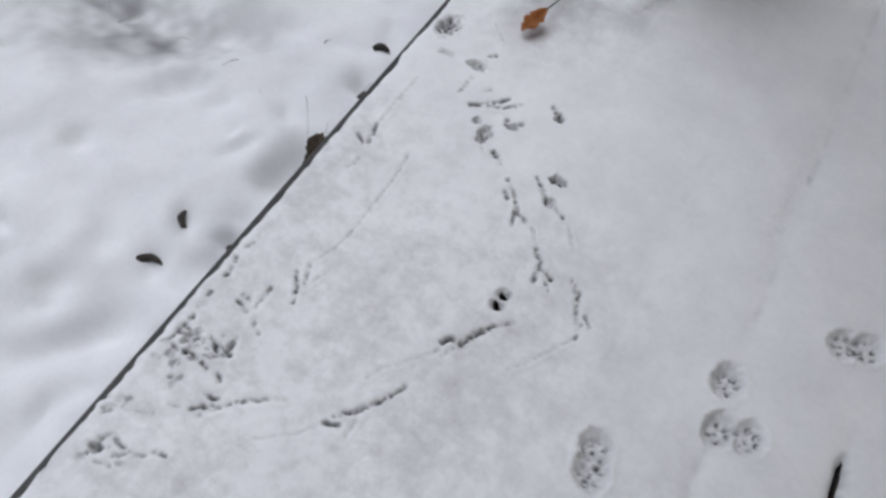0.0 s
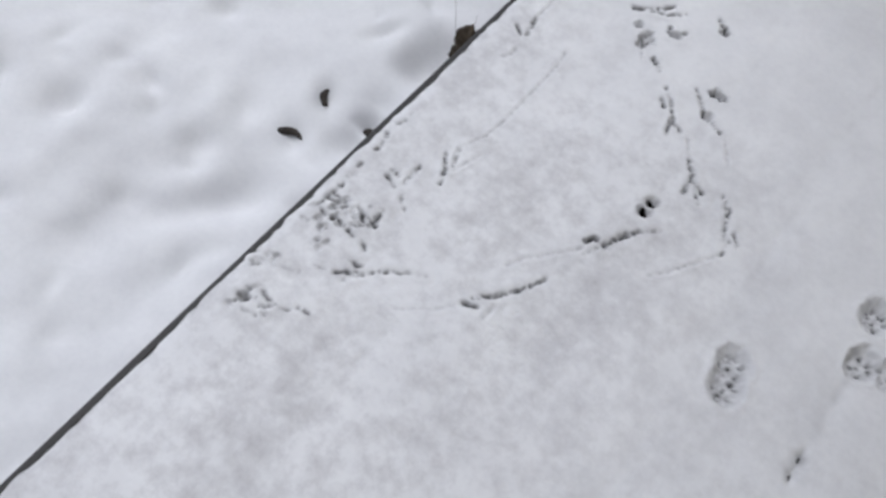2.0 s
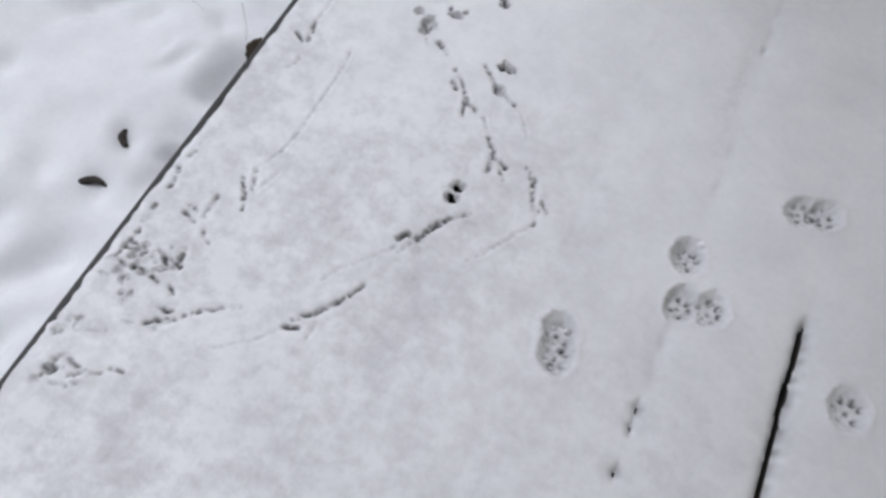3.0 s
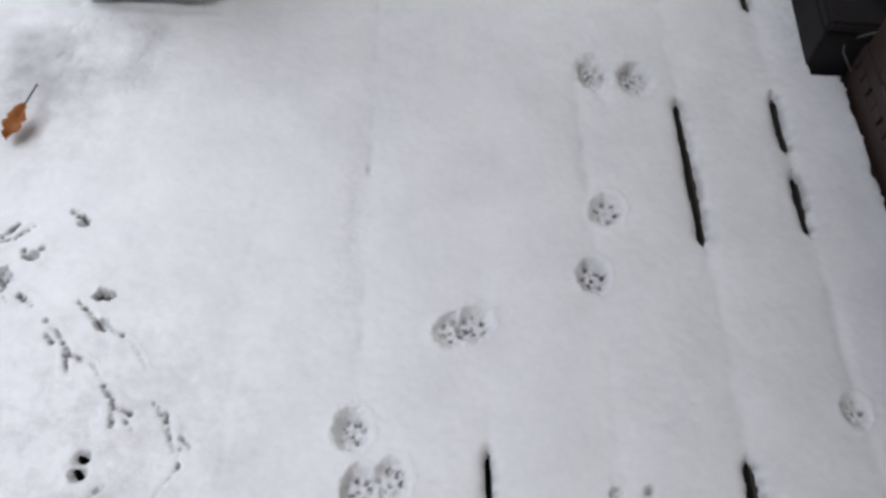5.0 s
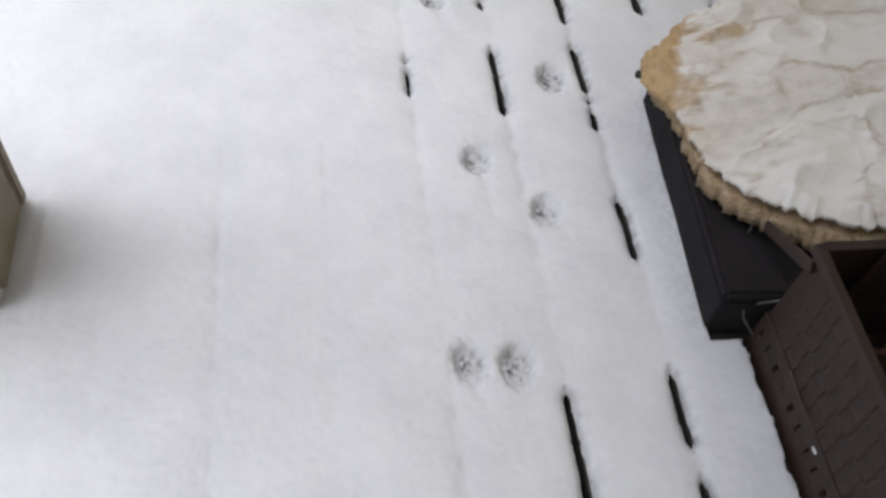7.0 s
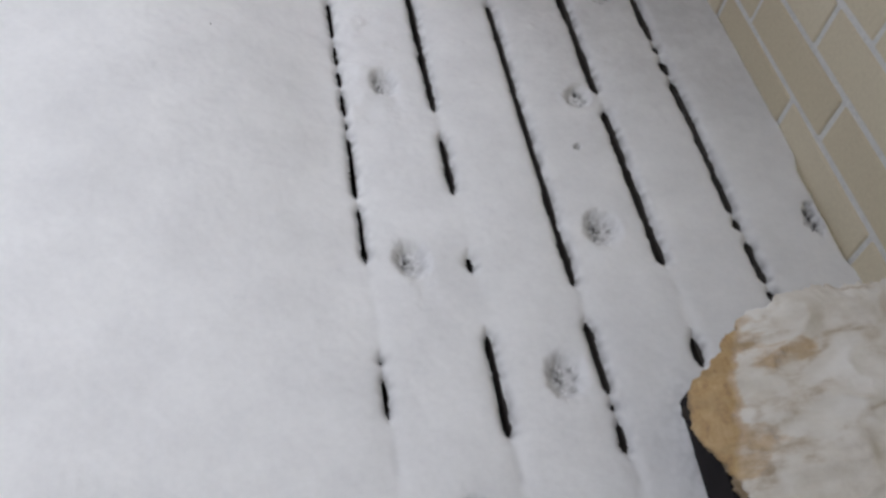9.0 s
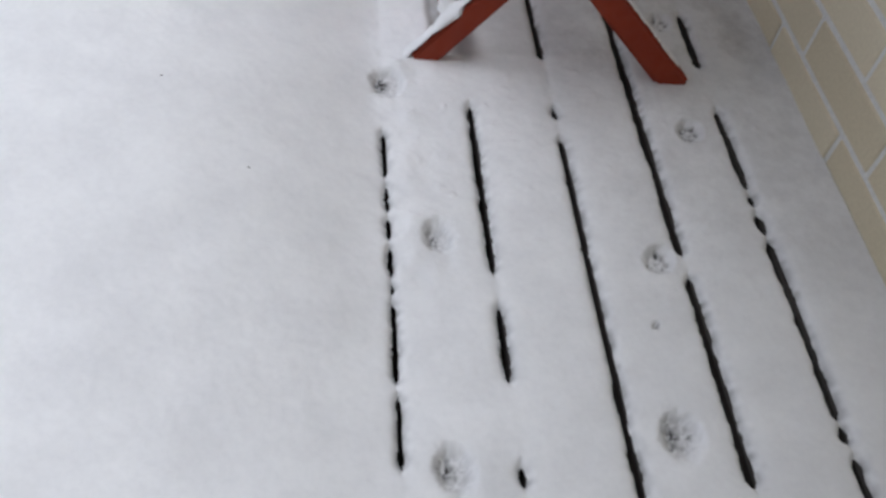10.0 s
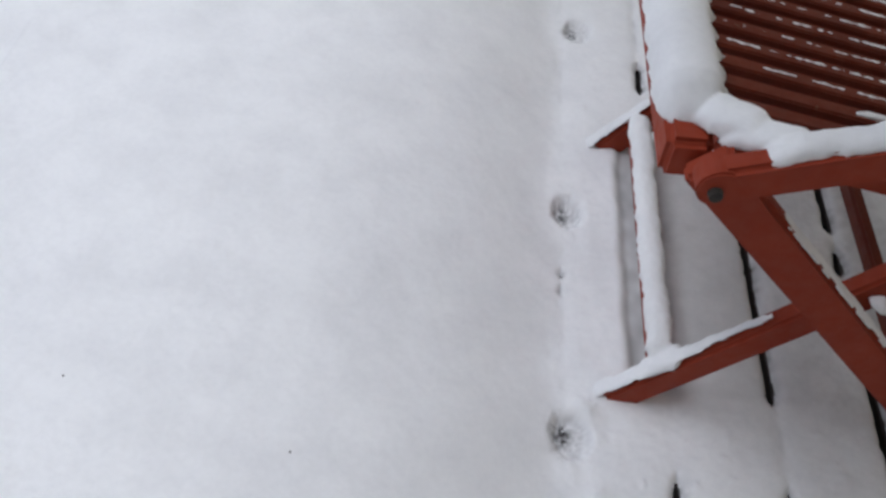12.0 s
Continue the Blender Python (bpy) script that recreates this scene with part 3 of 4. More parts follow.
scratch([(-0.711, -0.369), (-0.702, -0.347), (-0.69, -0.328)], 0.0055, 0.0325, 8)
scratch([(-0.69, -0.328), (-0.671, -0.312)], 0.0039, 0.0169, 9)
scratch([(-0.723, -0.394), (-0.716, -0.379), (-0.703, -0.368)], 0.0030, 0.0075, 10)
scratch([(-0.782, -0.46), (-0.773, -0.44), (-0.751, -0.415), (-0.729, -0.389)], 0.0026, 0.0060, 11)
scratch([(-0.636, -0.219), (-0.626, -0.233)], 0.0039, 0.0169, 12)
scratch([(-0.622, -0.234), (-0.616, -0.251)], 0.0057, 0.0325, 13)
scratch([(-0.616, -0.251), (-0.608, -0.272)], 0.0047, 0.0234, 14)
scratch([(-0.6, -0.291), (-0.602, -0.271)], 0.0039, 0.0260, 15)
scratch([(-0.601, -0.259), (-0.588, -0.27)], 0.0036, 0.0182, 16)
scratch([(-0.599, -0.289), (-0.611, -0.309), (-0.63, -0.342), (-0.651, -0.369)], 0.0026, 0.0067, 17)
scratch([(-0.693, -0.201), (-0.679, -0.221)], 0.0055, 0.0260, 18)
scratch([(-0.679, -0.223), (-0.676, -0.246)], 0.0047, 0.0234, 19)
scratch([(-0.676, -0.225), (-0.659, -0.233)], 0.0047, 0.0221, 20)
scratch([(-0.663, -0.239), (-0.655, -0.249)], 0.0036, 0.0169, 21)
scratch([(-0.692, -0.202), (-0.709, -0.177), (-0.726, -0.168)], 0.0026, 0.0075, 22)
scratch([(-0.742, -0.165), (-0.736, -0.184)], 0.0039, 0.0208, 23)
scratch([(-0.74, -0.164), (-0.724, -0.171)], 0.0042, 0.0234, 1)
scratch([(-0.74, -0.161), (-0.76, -0.134), (-0.772, -0.124)], 0.0039, 0.0182, 2)
scratch([(-0.768, -0.143), (-0.759, -0.152)], 0.0044, 0.0312, 3)
scratch([(-0.742, -0.099), (-0.724, -0.115), (-0.71, -0.13)], 0.0044, 0.0221, 4)
scratch([(-0.699, -0.132), (-0.684, -0.141)], 0.0039, 0.0169, 5)
scratch([(-0.684, -0.141), (-0.669, -0.153), (-0.651, -0.181)], 0.0026, 0.0045, 6)
scratch([(-0.811, -0.092), (-0.794, -0.104)], 0.0049, 0.0234, 7)
scratch([(-0.827, -0.095), (-0.821, -0.102)], 0.0030, 0.0075, 8)
scratch([(-0.876, -0.035), (-0.855, -0.023)], 0.0055, 0.0247, 9)
scratch([(-0.849, -0.015), (-0.835, 0.005)], 0.0055, 0.0312, 10)
scratch([(-0.854, -0.024), (-0.834, -0.015), (-0.816, 0.001)], 0.0042, 0.0182, 11)
scratch([(-0.82, -0.032), (-0.815, -0.041), (-0.805, -0.043), (-0.799, -0.028)], 0.0052, 0.0234, 12)
scratch([(-0.776, 0.026), (-0.755, 0.012)], 0.0060, 0.0221, 13)
scratch([(-0.9, -0.024), (-0.898, 0.01)], 0.0047, 0.0143, 14)
scratch([(-0.894, 0.061), (-0.888, 0.07)], 0.0049, 0.0182, 15)
scratch([(-0.917, 0.126), (-0.888, 0.095)], 0.0030, 0.0067, 16)
scratch([(-0.87, -0.006), (-0.865, 0.004)], 0.0040, 0.0075, 17)
scratch([(-0.961, -0.033), (-0.966, -0.087), (-0.962, -0.147)], 0.0026, 0.0060, 18)
dent(-0.835, -0.073, 0.0085, 0.0123, 0.018, 0, 0.0006)
dent(-0.716, -0.089, 0.0089, 0.0072, 0.021, 0, 0.0006)
dent(-0.807, -0.039, 0.0068, 0.0060, 0.018, 0, 0.0006)
dent(-0.709, -0.128, 0.0068, 0.0068, 0.017, 0, 0.0006)
dent(-0.855, -0.056, 0.0043, 0.0043, 0.012, 0, 0.0006)
dent(-0.976, -0.67, 0.0068, 0.0051, 0.015, 0, 0.0006)
dent(-0.76, 0.01, 0.0051, 0.0051, 0.014, 0, 0.0006)
dent(-0.979, 0.09, 0.0051, 0.0068, 0.017, 0, 0.0006)
dent(-0.903, 0.037, 0.0128, 0.0081, 0.017, 0, 0.0006)
dent(-0.854, -0.054, 0.0043, 0.0051, 0.013, 0, 0.0006)
dent(-0.951, 0.033, 0.0102, 0.0051, 0.009, 0, 0.0006)
for _ in range(46):
    x, y = rng.choice(((-0.976, -0.522), (-0.968, -0.548), (-0.944, -0.524), (-0.960, -0.676), (-0.985, -0.630)))
    dent(x + rng.gauss(0, 0.011), y + rng.gauss(0, 0.010), rng.uniform(0.0022, 0.0048), rng.uniform(0.0022, 0.0048), 0.003, rng.uniform(0, 180), 0.0008, 1.6, rng.uniform(0.15, 0.60), 0.3)
for x, y in ((-0.698, -0.281), (-0.699, -0.298)):
    dent(x, y, 0.0078, 0.0066, 0.010, 25, 0.0, 2, 0.6, 0.12)
    hole |= np.hypot((X - x + 0.5 * (Y - y)) / 0.0072, (Y - y) / 0.0064) + 0.2 * lattice(X, Y, 0.004, 340) < 1
dent(-0.978, 0.084, 0.014, 0.018, 0.022, 0)
# soft hollows and specks
dent(-0.864, -0.613, 0.030, 0.030, 0.0022, 0, 0, 1)
dent(-0.711, -0.516, 0.030, 0.018, 0.004, 30, 0, 1)
dent(-0.436, 0.03, 0.010, 0.07, 0.002, 0, 0, 1, 0.10)
dent(-0.420, 0.104, 0.0035, 0.007, 0.004, 0, 0, 1.2, 0.30)
dent(0.215, 1.172, 0.0052, 0.0058, 0.009, 0, 0.0006, 2, 0.75)
dent(-0.80, 0.30, 0.035, 0.035, 0.006, 0, 0, 1)
dent(-0.72, 0.31, 0.010, 0.05, 0.004, -15, 0, 1)
dent(0.551, 1.004, 0.011, 0.024, 0.016, -10, 0, 2, 1.0)
slush_shade += 0.22 * np.exp(-np.clip(0.212 + (Y - 0.3) * 0.06 - X, 0, None) / 0.022) * (X < 0.3) * step(0.28, 0.33, Y) * step(0.80, 0.70, Y) * np.clip(0.5 + lattice(X, Y, 0.006, 320), 0, 1.4)
Z -= 0.02 * np.exp(-np.clip(WALL_X - X, 0, None) / 0.005) * step(0.9, 0.95, Y) * step(1.14, 1.08, Y)
# the post's shade and dirty snow painted below it; greyer along the crate
patch = np.exp(-(((X + 0.87) / 0.10) ** 2 + ((Y - 0.27) / 0.12) ** 2)) + 0.7 * np.exp(-(((X + 0.735) / 0.035) ** 2 + ((Y - 0.32) / 0.07) ** 2))
slush_shade = np.maximum(slush_shade, 0.34 * patch * np.clip(0.6 + 0.6 * lattice(X, Y, 0.05, 380) + 0.3 * lattice(X, Y, 0.015, 381), 0, 1.3))
slush_shade = np.maximum(slush_shade, 0.45 * np.exp(-np.clip(0.256 - X, 0, None) / 0.008) * step(0.31, 0.29, Y) * (X < 0.3) * np.clip(0.6 + 0.6 * lattice(X, Y, 0.01, 382), 0, 1))
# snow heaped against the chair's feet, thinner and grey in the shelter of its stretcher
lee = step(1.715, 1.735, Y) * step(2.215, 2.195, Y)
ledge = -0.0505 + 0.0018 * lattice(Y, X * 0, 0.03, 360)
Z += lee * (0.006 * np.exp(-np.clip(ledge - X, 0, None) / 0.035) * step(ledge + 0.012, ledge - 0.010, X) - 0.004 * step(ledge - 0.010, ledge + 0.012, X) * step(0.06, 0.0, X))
# further in, the fainter grey is the chair's shade painted on the snow
slush_shade = np.maximum(slush_shade, lee * step(ledge - 0.005, ledge + 0.006, X) * (0.47 - 0.36 * step(-0.012, 0.05, X)) * step(0.40, 0.30, X) * np.clip(0.9 + 0.35 * lattice(X, Y, 0.02, 361), 0, 1.2))
# darker towards the house wall: its shade put into the snow colour
slush_shade = np.maximum(slush_shade, 0.13 * step(0.05, 0.40, X) * step(0.9, 1.4, Y))
Z = np.maximum(Z, BOARD_TOP + 0.0025)
# snow slumped off the edge, and thawed back round the crate and box
Z -= 0.006 * flat * np.exp(-np.clip(X - EDGE_X, 0, None) / 0.006)
shore = np.where(Y > 0.298, 0.212 + (Y - 0.3) * 0.06, 0.256) + 0.003 * lattice(Y, X * 0, 0.03, 17) + 0.002 * lattice(Y, X * 0, 0.008, 18)
foot = step(-0.004, 0.004, X - shore) * step(0.735, 0.725, Y) * step(-0.36, -0.35, Y)
Z -= 0.05 * foot
footing = step(0.02, 0.0, np.maximum(np.abs(X + 0.748) - 0.094, np.abs(Y - 0.475) - 0.087))
Z -= 0.006 * footing


# the edge runs a little askew to the boards
X[...] += np.exp(-np.clip(X - EDGE_X, 0, None) / 0.030) * SKEW * np.minimum(Y, 0)
X[...] += np.exp(-np.clip(X - EDGE_X, 0, None) / 0.010) * flat * (0.0022 * lattice(Y, X * 0, 0.035, 330) + 0.0014 * lattice(Y, X * 0, 0.010, 331) - 0.0008)


def grid_mesh(name, X, Y, Z, keep, mat, amounts=None):
    nx, ny = X.shape
    co = np.stack([X, Y, Z], -1).reshape(-1, 3)
    a = np.arange(nx * ny).reshape(nx, ny)
    q = np.stack([a[:-1, :-1], a[1:, :-1], a[1:, 1:], a[:-1, 1:]], -1)[keep]
    used = np.unique(q)
    back = np.full(nx * ny, -1)
    back[used] = np.arange(len(used))
    q, co = back[q], co[used]
    me = bpy.data.meshes.new(name)
    me.vertices.add(len(co))
    me.vertices.foreach_set("co", co.astype(np.float32).ravel())
    me.loops.add(q.size)
    me.loops.foreach_set("vertex_index", q.astype(np.int32).ravel())
    me.polygons.add(len(q))
    me.polygons.foreach_set("loop_start", np.arange(0, q.size, 4, dtype=np.int32))
    me.polygons.foreach_set("use_smooth", np.ones(len(q), bool))
    me.update(calc_edges=True)
    for key, amount in (amounts or {}).items():
        me.attributes.new(key, "FLOAT", "POINT").data.foreach_set("value", amount.reshape(-1)[used].astype(np.float32))
    me.materials.append(mat)
    return new(name, me)


# besides thin snow this holds shade by the post, chair and wall
thin_shade = np.clip(thin + 0.50 * step(0.10, 0.30, X) * step(1.0, 1.4, Y) + 0.3 * lee * (X > 0) + 0.95 * np.exp(-(((X + 0.86) / 0.13) ** 2 + ((Y - 0.22) / 0.15) ** 2)) + 0.8 * step(0.10, 0.0, X - EDGE_X) * step(0.0, -0.25, Y), 0, 1)
shut = ~(hole[:-1, :-1] & hole[1:, :-1] & hole[1:, 1:] & hole[:-1, 1:])
snow_cover = grid_mesh("deck_snow", X, Y, Z, shut, SNOW, {"thin_shade": thin_shade, "slush_shade": slush_shade})
tagged(snow_cover, "thin fresh snow with paw prints and bird tracks over the deck", "snow", kind="stuff")

# ---- the ground beyond the deck, one sheet to the horizon ----
gx = np.unique(np.round(np.concatenate([-np.geomspace(2.2, 400, 40)[::-1], np.arange(-2.2, EDGE_X - 0.012, 0.008), np.array([EDGE_X - 0.0085, EDGE_X + 0.004, EDGE_X + 0.02]), np.arange(EDGE_X + 0.2, 0.6, 0.2), np.geomspace(0.7, 400, 30)]), 4))
gy = np.unique(np.round(np.concatenate([-np.geomspace(1.4, 400, 40)[::-1], np.arange(-1.4, 1.2, 0.008), np.arange(1.2, 4, 0.1), np.geomspace(4.1, 400, 30)]), 4))
GX, GY = np.meshgrid(gx, gy, indexing="ij")
near = step(3.0, 1.5, np.hypot(GX + 1.2, GY))
GZ = -0.215 + 0.016 * lattice(GX, GY, 0.30, 11) + 0.012 * lattice(GX, GY, 0.11, 12) + near * (0.005 * lattice(GX, GY, 0.045, 13) + 0.0012 * lattice(GX, GY, 0.02, 14))


def ground_dent(cx, cy, rx, ry, depth, turn=0):
    c, s = math.cos(radians(turn)), math.sin(radians(turn))
    u, v = (GX - cx) * c + (GY - cy) * s, -(GX - cx) * s + (GY - cy) * c
    GZ[...] -= 1.35 * depth * np.exp(-((u / rx) ** 2 + (v / ry) ** 2))


for args in ((-1.127, -0.164, 0.03, 0.04, 0.030), (-1.124, -0.296, 0.022, 0.012, 0.020, 25), (-1.11, -0.335, 0.025, 0.025, 0.015), (-1.19, -0.522, 0.06, 0.03, 0.025, 40),
             (-1.26, -0.60, 0.07, 0.03, 0.02, 40), (-1.199, -0.300, 0.018, 0.028, 0.016, 30), (-1.194, -0.389, 0.03, 0.018, 0.012, -30), (-1.211, -0.152, 0.014, 0.03, 0.014, -30),
             (-1.09, -0.47, 0.02, 0.02, 0.016), (-1.58, 0.03, 0.19, 0.13, 0.05), (-1.42, 0.07, 0.10, 0.05, 0.025, 30), (-1.30, -0.70, 0.05, 0.04, 0.02), (-1.115, 0.065, 0.02, 0.012, 0.014),
             (-1.08, -0.12, 0.05, 0.05, 0.03)):
    ground_dent(*args)
pits = random.Random(12)
for _ in range(70):
    r = pits.uniform(0.014, 0.034)
    ground_dent(pits.uniform(-1.75, -1.06), pits.uniform(-0.95, 0.35), r, r * pits.uniform(0.6, 1.1), pits.uniform(0.005, 0.015) * r / 0.024, pits.uniform(0, 180))
GZ += step(0.62, 1.15, GY) * (0.335 * step(-3.2, EDGE_X, GX)) * step(9, 5, GY)
brink = step(0.62, 1.15, GY) * step(-1.40, -1.03, GX)
GZ = GZ * (1 - brink) + 0.1240 * brink
under = (GX > EDGE_X + 0.005) & (GX < 0.8)
GZ[under] = -0.26
# blotchy greyer snow round the grass tuft
tuft_grey = np.exp(-(((GX + 1.58 - 0.5 * GY) / 0.20) ** 2 + ((GY - 0.01) / 0.13) ** 2))
tuft_grey = tuft_grey * np.clip(0.42 + 0.40 * lattice(GX, GY, 0.06, 370) + 0.25 * lattice(GX, GY, 0.02, 371), 0.15, 0.85)
ground = grid_mesh("ground", GX, GY, GZ, np.ones((len(gx) - 1, len(gy) - 1), bool), SNOW, {"slush_shade": tuft_grey, "thin_shade": 0.5 * tuft_grey})
ground.data.materials.append(SOIL)
mids = under[:-1, :-1] & under[1:, 1:] & ((GY > -1.8) & (GY < 3.8))[:-1, :-1]
ground.data.polygons.foreach_set("material_index", mids.ravel().astype(np.int32))
tagged(ground, "snow-covered lawn below the deck edge", "ground", kind="structure")

# ---- deck ----
deck = tagged(empty("deck_floor", 0, 1.0, -0.2), "dark wet timber deck under snow", "floor", kind="structure")
bm = box_bm((-0.0652, -2.7, -0.028), (0.0652, 2.7, 0.0), 0.003)
board = part("board", bm, DECK_WOOD, deck)
board.location = (-0.91, 0, BOARD_TOP + 0.2)
for k in range(-6, 4):
    copy_thing(board, pose(0.07 + (JOINT(k) + JOINT(k + 1) - 0.14) / 2, 0, BOARD_TOP + 0.2))
fascia = part("edge_board", box_bm((EDGE_X - 0.0078, -2.7, -0.16), (EDGE_X + 0.002, 2.7, BOARD_TOP + 0.012), 0.002), EDGE_WOOD, deck, "dark bare edge board of the deck")
fascia.location = (0.0115, 0, 0.2)
fascia.rotation_euler = (0, 0, -math.atan(SKEW))
for y in (-1.2, -0.2, 0.8, 1.8, 2.8):
    j = part("joist", box_bm((-0.975, y - 1.022, -0.165), (0.56, y - 0.978, -0.047), 0.002), DECK_WOOD, deck)
    j.location = (0, 0, 0.2)

# ---- house ----
wall = tagged(empty("wall_east", 0.6, 1.0, -0.25), "pale yellow brick house wall with white mortar", "wall", kind="structure")
core = part("mortar_core", box_bm((-0.0195, -6, 0), (0.28, 6, 2.95), 0), MORTAR, wall)
# eaves out of view, their reach set to shade the wall side
soffit = part("ceiling_eaves", box_bm((-0.64, 0.153, 2.40), (0.60, 7.0, 2.48), 0), EAVES_WOOD)
tagged(soffit, "unseen grey weathered boarded eaves, sized to shade the deck", "ceiling", kind="structure")
# added roof, out of view, blocking light from the near end
porch = part("ceiling_porch", box_bm((-0.82, -5.0, 2.25), (0.60, 0.15, 2.34), 0), EAVES_WOOD)
tagged(porch, "added unseen roof that darkens the near end of the deck", "ceiling", kind="structure")
# added wall behind the camera, there to darken the near deck
south = part("wall_south", box_bm((-0.75, -1.95, -0.25), (0.60, -1.75, 2.45), 0), MORTAR)
tagged(south, "added unseen plain wall that blocks light from the south", "wall", kind="structure")
BRICK_L, COURSE = 0.2805, 0.0862
OFFSETS = (0.0, -0.095, 0.020, -0.078)


def brick_bm(length):
    bm = box_bm((-0.012, -length / 2, -0.0375), (0.012, length / 2, 0.0375), 0.0025)
    return bm


me_brick = None
near_bricks, far_bricks = [], []
for row in range(-3, 31):
    z = 0.0565 + COURSE * (row - 0.5)
    for i in range(-22, 22):
        y = 1.4855 + OFFSETS[row % 4] + BRICK_L * (i - 0.5)
        (near_bricks if 0.3 < y < 2.6 and row < 9 and z > -0.1 else far_bricks).append((y, z))
for y, z in near_bricks:
    wob = 0.001 * math.sin(y * 37 + z * 91)
    if me_brick is None:
        first = part("brick", brick_bm(0.2695), BRICK, wall)
        me_brick = first.data
        one = first
    else:
        one = new("brick", me_brick)
        one.parent = wall
    one.location = (WALL_X + 0.012 - 0.6 + wob, y - 1.0, z + 0.25)
verts, faces = [], []
src = brick_bm(0.2695)
base = [v.co.copy() for v in src.verts]
loops = [[v.index for v in f.verts] for f in src.faces]
src.free()
for y, z in far_bricks:
    n0 = len(verts)
    verts += [(c.x + WALL_X + 0.012 - 0.6, c.y + y - 1.0, c.z + z + 0.25) for c in base]
    faces += [[n0 + i for i in f] for f in loops]
me = bpy.data.meshes.new("bricks")
me.from_pydata(verts, [], faces)
me.materials.append(BRICK)
rest = new("bricks", me)
rest.parent = wall
tagged(rest, kind="stuff")

# ---- porch post ----
post = tagged(empty("porch_post", -0.749, 0.480, -0.017), "boxed porch post in weathered grey-white paint, set in snow", "post")


def post_part(name, lo, hi, mat, bevel=0.003, label=""):
    return part(name, box_bm([a - b for a, b in zip(lo, (-0.748, 0.475, -0.017))], [a - b for a, b in zip(hi, (-0.748, 0.475, -0.017))], bevel, 2), mat, post, label)


post_part("front_board", (-0.786, 0.390, 0.0), (-0.667, 0.412, 2.25), POST_PAINT)
post_part("corner_board", (-0.838, 0.386, 0.004), (-0.792, 0.412, 2.25), POST_PAINT)
post_part("joint_strip", (-0.80, 0.398, -0.012), (-0.78, 0.42, 2.25), POST_DARK, 0.001, "dark open joint between boards")
post_part("side_board", (-0.686, 0.4125, 0.002), (-0.665, 0.540, 2.25), POST_SIDE, 0.003, "dingy cream side board, darkened to hold some shade")
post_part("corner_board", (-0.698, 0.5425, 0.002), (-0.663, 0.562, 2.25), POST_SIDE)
post_part("side_board", (-0.836, 0.4125, 0.002), (-0.815, 0.560, 2.25), POST_PAINT)
post_part("post_core", (-0.814, 0.4205, -0.015), (-0.6865, 0.5420, 2.25), POST_DARK, 0)


# ---- ragged slab on a black box ----
black = tagged(empty("storage_box", 0.395, 0.515, BOARD_TOP), "low black plastic box with flat lid under a slab", "box")
black.rotation_euler = (0, 0, radians(-3.5))
part("body", box_bm((-0.1775, -0.2115, 0.0), (0.1575, 0.2045, 0.080), 0.002, 2), BLACK_BOX, black)
part("lid", box_bm((-0.178, -0.212, 0.0803), (0.158, 0.205, 0.100), 0.005, 4), BLACK_BOX, black)

slab = tagged(empty("wooden_slab", 0.42, 0.572, 0.137), "round weathered slab, layers split at the rim, frosted with snow", "slab")


slab.rotation_euler = (0, radians(-8.5), 0)


def slab_radius(a):
    """Rim of the slab by direction, with a pointed corner towards the open deck."""
    r = 0.236 + 0.006 * math.sin(3 * a + 1.0) + 0.005 * math.sin(5 * a + 2.2)
    d = (a - radians(160) + math.pi) % (2 * math.pi) - math.pi
    r += 0.034 * math.exp(-(d / 0.20) ** 2)
    b = (a - radians(82) + math.pi) % (2 * math.pi) - math.pi
    r -= 0.020 * math.exp(-(b / 0.55) ** 2)
    return r


def facing(a):
    """1 on the rim that looks towards the near end of the deck, 0 on the far rim."""
    return max(0.0, math.cos(a - radians(262))) ** 0.6


def layer_bm(z0, z1, inset, ragged, seed, dome=0.0):
    """One ragged sheet of the slab: rim, underside and a crumpled upper face."""
    bm, rings = bmesh.new(), []
    n = 480
    levels = [(0.6, z0), (1.0, z0), (1.0, z1)] + [(f, None) for f in ([0.985 - 0.0195 * k for k in range(49)] if dome else (0.9, 0.5))]
    for f, z in levels:
        ring = []
        for i in range(n):
            a = 2 * math.pi * i / n
            p = Vector((math.cos(a), math.sin(a), seed))
            r = slab_radius(a) - inset(a) + ragged * (0.6 * noise.noise(p * 7) + 0.5 * noise.noise(p * 24) + 0.32 * noise.noise(p * 70) + 0.12 * noise.noise(p * 150))
            x, y = math.cos(a) * r * f, math.sin(a) * r * f
            if z is None:
                q = Vector((x * 9 + 0.4 * noise.noise(Vector((x * 14, y * 14, 5))), y * 13, seed))
                fold = 1 - abs(noise.noise(q)) * 2
                crease = 1 - 4 * abs(noise.noise(q * 2.3 + Vector((3.1, 0, 0))))
                zz = z1 + dome * (1 - f * f) + min(1, (1 - f) * 9) * (0.010 * fold * abs(fold) * (dome > 0) + 0.0022 * crease + 0.003 * noise.noise(Vector((x * 34, y * 40, seed))))
            else:
                zz = z + 0.0035 * noise.noise(p * 9) + 0.002 * noise.noise(p * 33)
            ring.append(bm.verts.new((x, y, zz)))
        rings.append(ring)
    for r, s in zip(rings, rings[1:]):
        for i in range(n):
            bm.faces.new((r[i], r[(i + 1) % n], s[(i + 1) % n], s[i]))
    bm.faces.new(rings[-1])
    bm.faces.new(rings[0][::-1])
    return bm


frayed = part("lower_layer", layer_bm(-0.012, 0.010, lambda a: 0.020 - 0.020 * facing(a), 0.017, 3.0), FIBRE, slab, "frayed straw-coloured lower layer", True)
